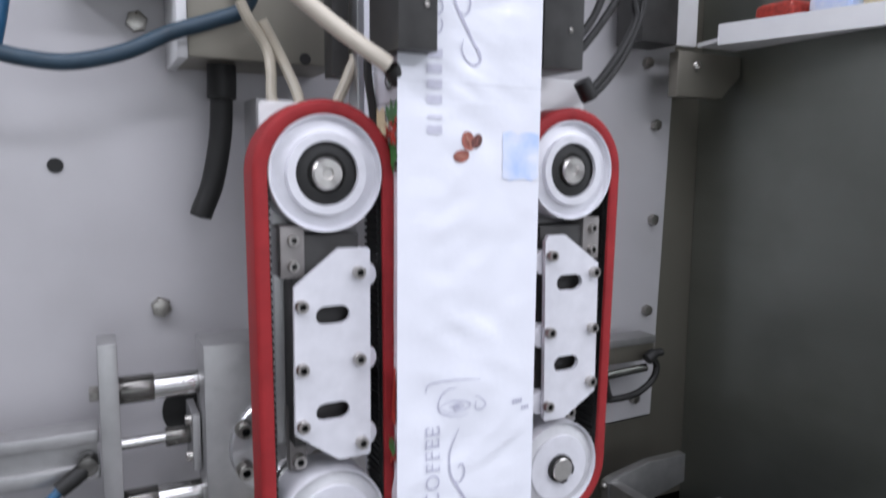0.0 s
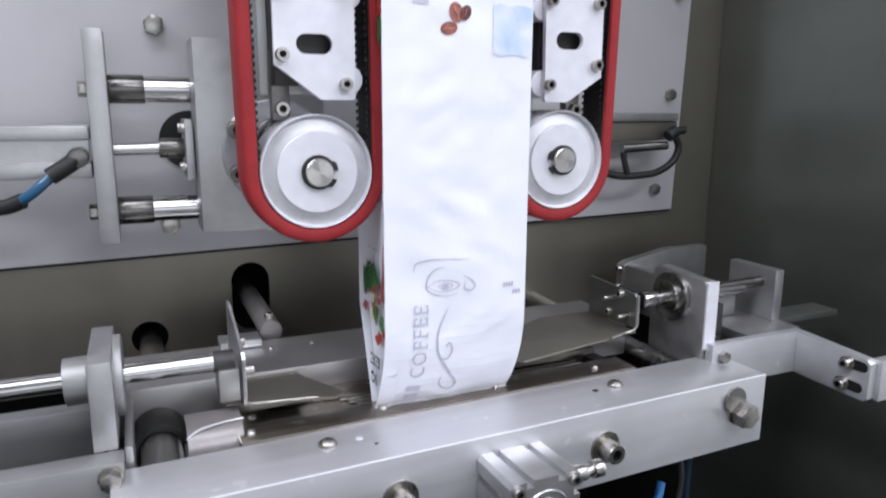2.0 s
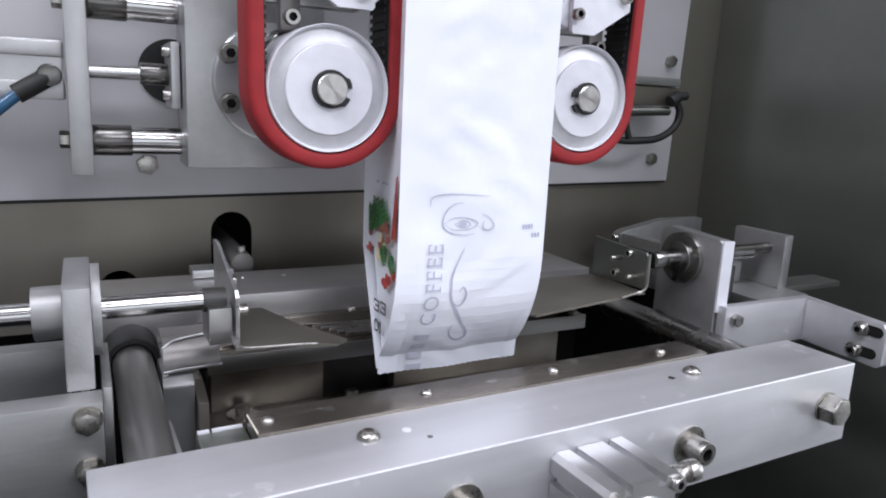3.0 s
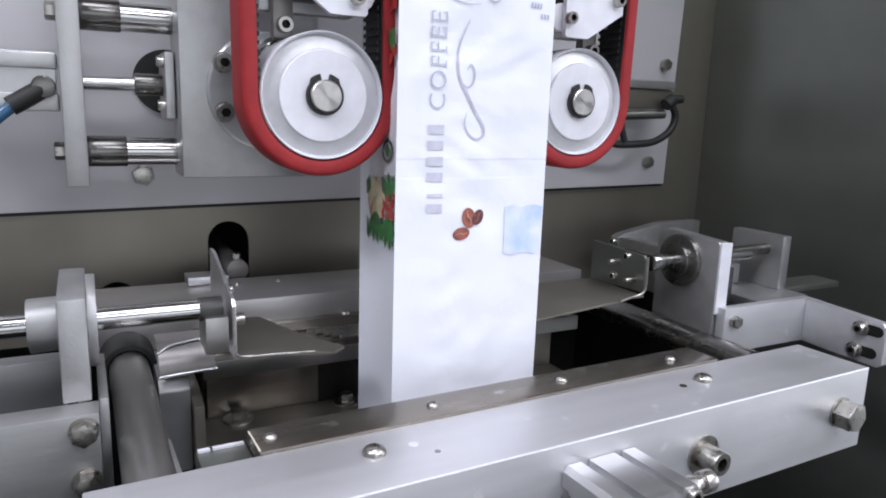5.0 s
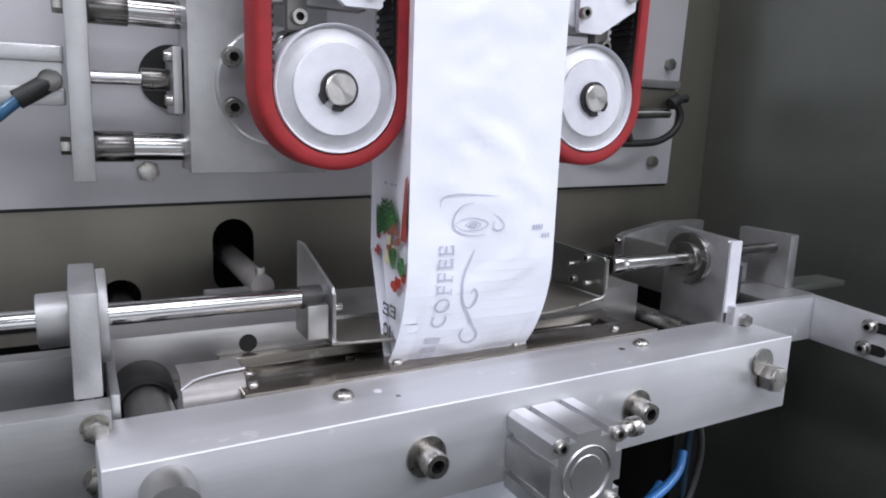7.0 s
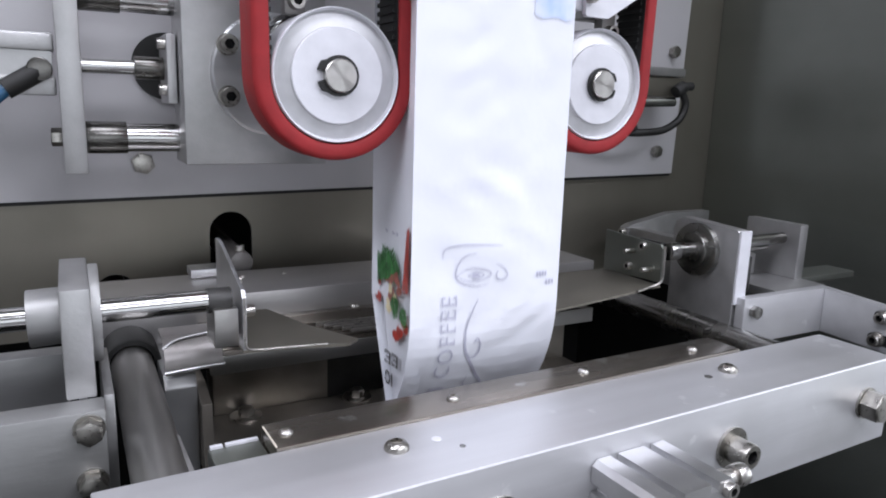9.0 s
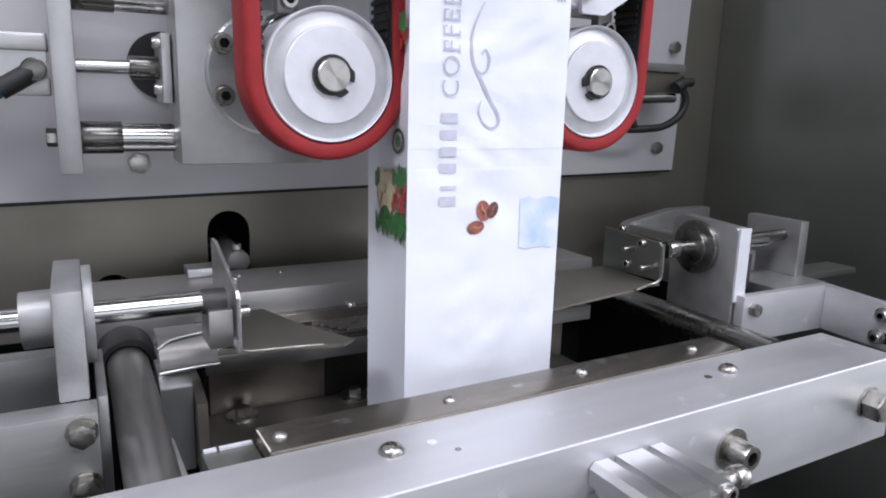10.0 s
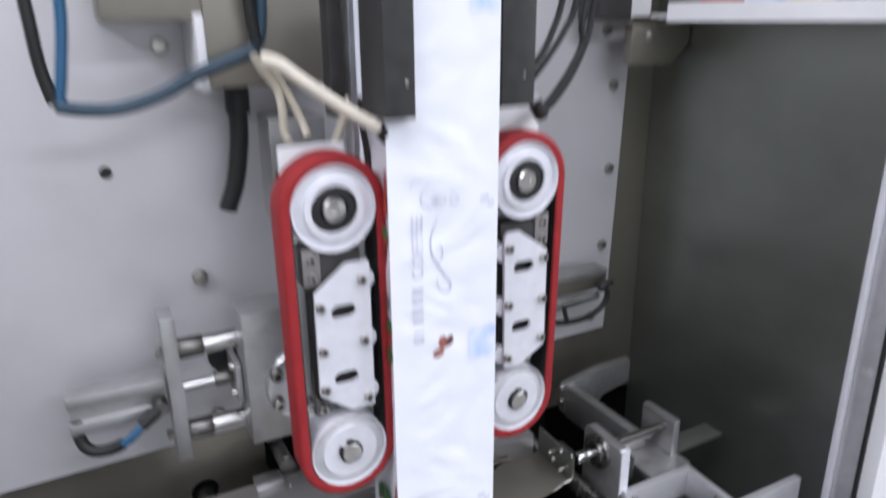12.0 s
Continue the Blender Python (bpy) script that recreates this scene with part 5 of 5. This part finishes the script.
def coffee_bag():
    b = thing("coffee_bag", "white laminate coffee bag with grey writing and brown bean print", "bag", (0, 0, 0), "bags in the film tube")
    part("front_panel", film_sheet(-HALF, HALF, HINGE, BAG, 22, 50), FILM, b, "white printed front", smooth=60)
    # side gussets and back
    for s, nm in ((-1, "side_panel"), (1, "side_panel")):
        prof = [(s * HALF, YF), (s * 0.049, YF + 0.008), (s * 0.048, -0.004), (s * 0.0478, 0.016), (s * 0.0485, 0.034), (s * 0.053, YB)]
        bm = bm_new()
        nu = 30
        rows = []
        for j in range(nu + 1):
            u = HINGE + (BAG - HINGE) * j / nu
            rows.append([bm.verts.new((x + (noise.noise(Vector((y * 40, u * 18, s * 3.0))) * 0.0012 if 0 < k < 5 else 0), y, u)) for k, (x, y) in enumerate(prof)])
        for a, c in zip(rows, rows[1:]):
            for k in range(5):
                bm.faces.new((a[k], a[k + 1], c[k + 1], c[k]))
        # lower triangle that stays when the end is pressed flat
        tip = bm.verts.new((s * 0.0482, 0.010, 0.002))
        for k in range(1, 4):
            bm.faces.new((rows[0][k], rows[0][k + 1], tip))
        bmesh.ops.recalc_face_normals(bm, faces=bm.faces[:])
        part(nm, bm, FILM, b, smooth=60)
    bm = bm_new()
    box(bm, -0.053, 0.053, YB - 0.0003, YB, HINGE, BAG)
    part("back_panel", bm, FILM, b, smooth=0)
    k = new("back_flap")
    k.parent = b
    k.empty_display_size = 0.02
    k.location = (0, YB, HINGE)
    part("flap_sheet", box(bm_new(), -0.053, 0.053, YB - 0.0003, YB, 0.0, HINGE), FILM, k, smooth=0)
    for s in (-1, 1):
        bm = wing(s, YB, -0.008, 0.003 if s < 0 else 0.02, 0.053, 0.0489)
        w = part("flap_wing", bm, FILM, k, smooth=0)
        w.data.transform(Matrix.Translation((-s * 0.053, 0, 0)))
        w.location.x, w["edge"] = s * 0.053, s
    # front flap, hinged at the fold
    f = new("front_flap")
    f.parent = b
    f.empty_display_size = 0.02
    f.location = (0, YF, HINGE)
    for k, (hi, lo) in enumerate(zip(FOLDS, FOLDS[1:])):
        last = k == len(FOLDS) - 2
        bm = film_sheet(-HALF, HALF, lo - 0.0005, hi, 44, 8, 0.0008) if last else film_sheet(-HALF, HALF, lo, hi, 22, 3)
        to_strip(mesh_on("seal_strip" if last else "flap_strip", bm, FILM, f), k)
        for s in (-1, 1):
            # side corner of the strip, which slides along the gusset
            y1 = 0.018 if s < 0 else -0.002
            ya, yb = (YF + 0.008 + (y1 - YF - 0.008) * (HINGE - u) / HINGE for u in (hi, lo))
            bm = bm_new()
            vs = [bm.verts.new(p) for p in ((s * HALF, YF, hi), (s * HALF, YF, lo), (s * 0.0496, YF + 0.008, lo), (s * 0.0496, YF + 0.008, hi), (s * 0.0496, yb, lo), (s * 0.0496, ya, hi))]
            bm.faces.new(vs[:4])
            bm.faces.new((vs[3], vs[2], vs[4], vs[5]) if k else (vs[3], vs[2], vs[4]))
            w = mesh_on("strip_wing", bm, FILM, f)
            to_strip(w, k)
            w.data.transform(Matrix.Translation((-s * HALF, 0, 0)))
            w.location.x, w["edge"] = s * HALF, s
    # printing: word, bars for the brand, flourish, mark, beans
    word("COFFEE", 0.0158, 0.0415, -0.0235, b, f)
    for k in range(6):
        u0 = -0.0215 + 0.0098 * k
        u1 = u0 + (0.0022 if k == 1 else 0.0056)
        for low, high, shift in ((-1, 0, BAG), (0, 1, 0)):
            va, vb = max(u0, low), min(u1, high)
            if va < vb:
                on_strip("name_bar", [[(-0.0345, va + shift), (-0.0238, va + shift), (-0.0238, vb + shift), (-0.0345, vb + shift)]], INK_BAR, b, f)
    curl = stroke([(-0.0085, 0.0965), (-0.0115, 0.09), (-0.0148, 0.081), (-0.016, 0.072), (-0.0145, 0.062), (-0.0085, 0.0515), (-0.002, 0.041), (0.0036, 0.033), (0.0042, 0.0275), (-0.0005, 0.0245), (-0.0062, 0.0275), (-0.0098, 0.0345), (-0.0085, 0.041)], 0.0004, 0.002, 9)
    curl += stroke([(-0.0128, 0.059), (-0.0085, 0.0562), (-0.0048, 0.0595), (-0.0042, 0.0655), (-0.0068, 0.07), (-0.0094, 0.067)], 0.0005, 0.0014, 6)
    on_strip("flourish", curl, INK_GREY, b, f)
    mark = stroke([(-0.0335, 0.1235), (-0.0325, 0.1295), (-0.0245, 0.1318), (-0.012, 0.132), (0.007, 0.1308)], 0.0003, 0.0009)
    mark += stroke([(-0.0115, 0.1265), (-0.018, 0.1252), (-0.023, 0.12), (-0.0245, 0.112), (-0.02, 0.1075), (-0.011, 0.1055), (-0.002, 0.1062)], 0.0003, 0.001)
    mark += stroke([(-0.0238, 0.1125), (-0.018, 0.116), (-0.0105, 0.1168), (-0.002, 0.1145), (-0.001, 0.1118), (-0.007, 0.1092), (-0.017, 0.109), (-0.0238, 0.1125)], 0.0003, 0.0008)
    mark += stroke([(-0.0165, 0.1125), (-0.011, 0.1148), (-0.0055, 0.1125), (-0.011, 0.1102), (-0.0165, 0.1125)], 0.0004, 0.0007)
    mark += stroke([(0.0025, 0.1192), (0.008, 0.1165), (0.012, 0.1115), (0.009, 0.1082), (0.0042, 0.1092), (0.0035, 0.1128), (0.0045, 0.1148)], 0.0003, 0.0009)
    inked("mark", mark, INK_GREY, b)
    inked("mark_fill", [ellipse(-0.011, 0.1125, 0.0028, 0.0014)], INK_GREY, b)
    inked("code_bar", [[(x, 0.1075), (x + 0.0016, 0.1075), (x + 0.0016, 0.1108), (x, 0.1108)] for x in (0.035, 0.0374, 0.0398, 0.0422)] + [[(x, 0.1015), (x + 0.0016, 0.1015), (x + 0.0016, 0.1045), (x, 0.1045)] for x in (0.0435, 0.046, 0.0485)], INK_GREY, b)
    # beans
    for cx, cu, rx, ru, tn, mat in ((-0.0042, 0.2965, 0.0052, 0.0066, 0.25, INK_BROWN), (0.0028, 0.2965, 0.004, 0.0056, -0.7, INK_BROWN_DARK), (-0.0092, 0.2862, 0.006, 0.0042, 0.2, INK_BROWN)):
        inked("bean", [ellipse(cx, cu, rx, ru, tn)], mat, b)
        c, s = math.cos(tn), math.sin(tn)
        long_x = rx > ru
        ends = [(-rx * 0.75, 0), (-rx * 0.2, ru * 0.16), (rx * 0.25, -ru * 0.14), (rx * 0.75, 0)] if long_x else [(0, -ru * 0.8), (rx * 0.16, -ru * 0.2), (-rx * 0.14, ru * 0.25), (0, ru * 0.8)]
        groove = stroke([(cx + x * c - y * s, cu + x * s + y * c) for x, y in ends], 0.0003, 0.0009, 4)
        o = inked("bean_groove", groove, INK_TAN if mat is INK_BROWN else INK_BROWN, b)
        o.location = (0, -0.0002, 0)
    inked("blue_print", [[(x, u + 0.0012 * math.sin(x * 400 + u * 900)) for x, u in ((0.0238 + 0.006 * i, 0.2705 + 0.0065 * k), (0.0298 + 0.006 * i, 0.2705 + 0.0065 * k), (0.0298 + 0.006 * i, 0.277 + 0.0065 * k), (0.0238 + 0.006 * i, 0.277 + 0.0065 * k))] for i in range(5) for k in range(5)], INK_BLUE, b)
    # side print: leaves, berries, flowers, emblem, bars, on the outward face of the gusset
    side_print(b, f)
    return b


def on_side(name, shapes, mat, parent, lift=0.0004, origin=(0, 0, 0)):
    bm = bm_new()
    for k, pts in enumerate(shapes):
        up = lift + 0.00003 * k
        vs = [bm.verts.new((-0.0496 - up if y > -0.012 else -0.0522 - up, y, u)) for y, u in pts]
        bm.faces.new(vs)
    ob = mesh_on(name, bm, mat, parent, origin)
    if len(shapes) > 1:
        ob["kind"] = "stuff"
    return ob


def frond(y, u, length, turn, n=6):
    """A fern-like leaf: leaflets on both sides of a rib."""
    c, d = math.cos(turn), math.sin(turn)
    out = []
    for i in range(n):
        k = length * (0.15 + 0.8 * i / n)
        size = length * (0.5 - 0.32 * i / n)
        for s in (-1, 1):
            out.append(leaf(y + k * c, u + k * d, size, size * 0.17, turn + s * 0.95))
    out.append(leaf(y, u, length, length * 0.05, turn))
    return out


def side_print(b, f):
    rng = random.Random(5)
    # large cluster near the lower end, with a red edge strip
    on_side("red_edge", [[(-0.0135, 0.101), (0.001, 0.1), (-0.0015, 0.118), (-0.0045, 0.14), (-0.0135, 0.143)]], INK_RED, b, 0.0005)
    on_side("leaf_print", frond(0.012, 0.1, 0.026, 1.3) + frond(0.026, 0.098, 0.028, 1.55) + frond(0.038, 0.096, 0.024, 1.75) + frond(0.012, 0.096, 0.018, 4.4) + frond(0.0, 0.09, 0.016, 4.0), INK_GREEN, b, 0.0006)
    on_side("stem_print", [ellipse(rng.uniform(0.004, 0.026), rng.uniform(0.09, 0.108), 0.0045, 0.0028, rng.uniform(0, 3)) for i in range(9)], INK_BROWN, b, 0.0008)
    on_side("berry_print", [ellipse(rng.uniform(0.034, 0.043), rng.uniform(0.084, 0.098), 0.0026, 0.0022) for i in range(10)] + [ellipse(rng.uniform(-0.008, 0.016), rng.uniform(0.068, 0.08), 0.0042, 0.003, rng.uniform(0, 3)) for i in range(8)], INK_RED, b, 0.001)
    on_side("flower_print", [ellipse(rng.uniform(0.004, 0.022), rng.uniform(0.082, 0.1), 0.003, 0.0024) for i in range(8)], INK_CREAM, b, 0.0012)
    on_side("fine_text_bar", [[(y, 0.134 - 0.05 * (0.03 - y) * 0.2), (y + 0.004, 0.134 - 0.05 * (0.03 - y) * 0.2), (y + 0.004, 0.1355), (y, 0.1355)] for y in (0.008, 0.0135, 0.024)], INK_GREY, b, 0.0006)
    # upper cluster: pale blossom, hanging leaves, berries on stalks
    on_side("flower_print", [ellipse(0.022 + 0.0085 * math.cos(i * 1.05), 0.305 + 0.0085 * math.sin(i * 1.05), 0.0075, 0.0055, i * 1.05) for i in range(6)], INK_CREAM, b)
    on_side("leaf_print", [leaf(0.02 + 0.001 * i, 0.296, 0.022, 0.0034, t) for i, t in enumerate((-2.15, -1.75, -1.4, -1.0))] + [leaf(0.0, 0.296, 0.023, 0.0036, t) for t in (-2.2, -1.75, -1.35, -0.95)] + [leaf(0.04, 0.294, 0.02, 0.003, t) for t in (-1.9, -1.4)] + [leaf(-0.003, 0.305, 0.02, 0.0034, t) for t in (0.9, 1.4, 1.95)] + [leaf(0.036, 0.306, 0.014, 0.003, t) for t in (1.2, 1.8)], INK_GREEN, b, 0.0006)
    on_side("stalk_print", [leaf(-0.002, 0.296, 0.018, 0.0006, t) for t in (0.7, 1.1, 1.5, 1.9, 2.3)] + [leaf(0.03, 0.292, 0.014, 0.0006, t) for t in (1.2, 1.9)], INK_RED, b, 0.0008)
    on_side("berry_print", [ellipse(rng.uniform(-0.01, 0.008), rng.uniform(0.295, 0.31), 0.0024, 0.0022) for i in range(13)], INK_RED, b, 0.001)
    # dark capitals upside down near the lower end, an emblem below them
    for ch, y, u, wide in (("E", 0.025, 0.0535, 0.0098), ("E", 0.0135, 0.0545, 0.0098)):
        rows = [(0.0, 1.0, 0.0, 0.16), (0.0, 0.8, 0.42, 0.56), (0.0, 1.0, 0.84, 1.0), (0.0, 0.24, 0.0, 1.0), (0.86, 1.0, 0.0, 0.3), (0.86, 1.0, 0.7, 1.0)]
        on_side("side_letter", [[(y - wide * (1 - xa), u - 0.0085 * za), (y - wide * (1 - xb), u - 0.0085 * za), (y - wide * (1 - xb), u - 0.0085 * zb), (y - wide * (1 - xa), u - 0.0085 * zb)] for xa, xb, za, zb in rows], INK_DARK, b, 0.0012)
    on_side("text_bar", [[(0.0118, 0.031), (0.0142, 0.031), (0.0142, 0.0395), (0.0118, 0.0395)]] + stroke_ring(0.0195, 0.0352, 0.0052, 0.0046), INK_DARK, b, 0.0012)
    for nm, shapes, mat, lift in (("emblem", stroke_ring(0.002, 0.0155, 0.0085, 0.0078, 0.72), INK_DARK, 0.0008), ("emblem_centre", [leaf(0.002, 0.011, 0.009, 0.0035, 1.57)], INK_GREEN, 0.001)):
        ob = on_side(nm, shapes, mat, f, lift)
        to_strip(ob, strip_of(0.0155))
        ob.data.transform(Matrix.Translation((HALF, 0, 0)))
        ob.location.x, ob["edge"] = -HALF, -1


def stroke_ring(y, u, ry, ru, k=0.58, n=18):
    """A closed ring as small quads."""
    a, c = ellipse(y, u, ry, ru, 0, n), ellipse(y, u, ry * k, ru * k, 0, n)
    return [[a[i], a[(i + 1) % n], c[(i + 1) % n], c[i]] for i in range(n)]


BAGS = [coffee_bag()]
for k in range(1, 5):
    BAGS.append(copy_thing(BAGS[0], pose(0, 0, 0)))


# ---- what moves ----
def film_bean(t):
    """Height of the bean print of the second bag at t seconds: the film stands still and is pulled in strokes."""
    keys = [(0.0, 1.259), (0.15, 1.258), (0.3, 1.242), (0.5, 1.2143), (0.75, 1.168), (1.0, 1.1225), (1.12, 1.104), (1.2, 1.1), (3.22, 1.1), (3.35, 1.088), (4.1, 0.952), (4.3, 0.928), (4.42, 0.9232), (5.64, 0.923), (5.75, 0.914), (6.0, 0.864), (6.3, 0.8141), (6.42, 0.7945), (6.52, 0.7785), (6.58, 0.778),
            (8.76, 0.778), (8.86, 0.77), (9.1, 0.7195), (9.5, 0.6467), (9.7, 0.611), (9.82, 0.599), (9.92, 0.5965), (11.08, 0.5965), (11.2, 0.586), (11.5, 0.5405), (11.7, 0.5), (11.9, 0.466), (12.0, 0.457)]
    if t <= keys[0][0]:
        return keys[0][1]
    for (a, u), (b, v) in zip(keys, keys[1:]):
        if t <= b:
            return u + (v - u) * (t - a) / (b - a)
    return keys[-1][1]


def motions():
    times = [round(0.05 * i, 3) for i in range(241)]
    cuts = {0: 2.9, 1: 8.5}
    for i, bag in enumerate(BAGS):
        rows, last = [], None
        for t in times:
            z = film_bean(t) - 0.293 + BAG * (i - 1)
            turn = 0.0
            y = 0.0
            if i in cuts and t > cuts[i]:
                # the cut bag drops on to the base sheet and stays there
                z0 = film_bean(cuts[i]) - 0.293 + BAG * (i - 1)
                z = max(0.207 + 0.0 * i, z0 - 4.9 * (t - cuts[i]) ** 2)
            rows.append((t, pose(0, y + (0 if i != 1 or t < 8.55 else min(0.075, 0.3 * (t - 8.55))), z, turn)))
        keep = [r for k, r in enumerate(rows) if k in (0, len(rows) - 1) or abs(rows[k - 1][1].translation.z - r[1].translation.z) > 1e-6 or abs(rows[k + 1][1].translation.z - r[1].translation.z) > 1e-6]
        walk(bag, keep)
    # ends pressed flat by the jaws: the back flap swings, the front strips curl in one after another
    shut_at = {1: 1.22, 2: 6.72}

    def press(ob, i, p0, p1):
        if i == 0:
            walk(ob, [(0.0, p1), (12.0, p1)])
        elif i in shut_at:
            t0 = shut_at[i]
            walk(ob, [(0.0, p0), (t0, p0), (t0 + 0.13, p1), (t0 + 0.3, p1), (12.0, p1)])
        else:
            walk(ob, [(0.0, p0), (12.0, p0)])

    bends = [2 + 3.6 * k for k in range(11)] + [5]
    at = Vector((0, 0, 0))
    curled = []
    for k, angle in enumerate(bends):
        curled.append(pose(0, at.y, at.z, angle))
        at = curled[-1] @ Vector((0, 0, FOLDS[k + 1] - FOLDS[k]))
    for i, bag in enumerate(BAGS):
        back = next(c for c in bag.children if c.name.startswith("back_flap"))
        press(back, i, pose(0, YB, HINGE), pose(0, YB, HINGE, -21.0))
        # the side corners fold inwards about their edges
        for w in back.children:
            if "edge" in w:
                press(w, i, pose(w["edge"] * 0.053, 0, 0), pose(w["edge"] * 0.053, 0, 0, 0, 0, -w["edge"] * 70))
        front = next(c for c in bag.children if c.name.startswith("front_flap"))
        for piece in front.children:
            k = piece["strip"]
            if "edge" in piece:
                e = piece["edge"]
                press(piece, i, pose(e * HALF, 0, FOLDS[k] - HINGE), curled[k] @ pose(e * HALF, 0, 0, 0, 0, e * min(66, 22 + 7 * k)))
            else:
                press(piece, i, pose(0, 0, FOLDS[k] - HINGE), curled[k])
    # sliding jaw
    def slide(k):
        return JAW_OPEN + (JAW_SHUT - JAW_OPEN) * k

    # share of the way to the shut place: quick closing, opening that eases out
    strokes = [(0.0, 0), (1.2, 0), (1.27, 0.5), (1.35, 1), (1.5, 1), (2.7, 1), (2.8, 1), (2.87, 0.7), (2.95, 0.25), (3.0, 0.14), (3.2, 0.085), (3.8, 0), (4.4, 0)]
    strokes += [(6.6, 0), (6.7, 0), (6.78, 0.5), (6.86, 1), (7.0, 1), (8.2, 1), (8.3, 1), (8.37, 0.7), (8.45, 0.25), (8.5, 0.14), (8.7, 0.085), (9.3, 0), (9.9, 0), (12.0, 0)]
    walk(JAW, [(t, pose(0, slide(k), 0.7925, 0, 0, JAW_TURN)) for t, k in strokes])
    walk(REAR_JAW, [(t, pose(0, JAW_OPEN - slide(k), 0)) for t, k in strokes])
    # folding blades
    for g, d in ((PUSHER_L, 0.0565), (PUSHER_R, -0.0545)):
        o, n = pose(0, 0, 0), pose(d, 0, 0)
        walk(g, [(0.0, o), (1.15, o), (1.22, o), (1.34, n), (1.42, n), (1.52, n), (1.66, o), (1.8, o), (6.6, o), (6.72, o), (6.84, n), (6.94, n), (7.06, n), (7.2, o), (7.3, o), (12.0, o)])
    # wheels turn with the film
    for w, side in WHEELS:
        base = w.location.copy()
        start = film_bean(5.5)
        rows = []
        for t in times:
            a = -side * math.degrees((start - film_bean(t)) / 0.039)
            rows.append((t, pose(base.x, base.y, base.z, 0, a, 0)))
        keep = [r for k, r in enumerate(rows) if k in (0, len(rows) - 1) or abs(film_bean(times[k - 1]) - film_bean(times[k])) > 1e-6 or abs(film_bean(times[k + 1]) - film_bean(times[k])) > 1e-6]
        walk(w, keep)


motions()
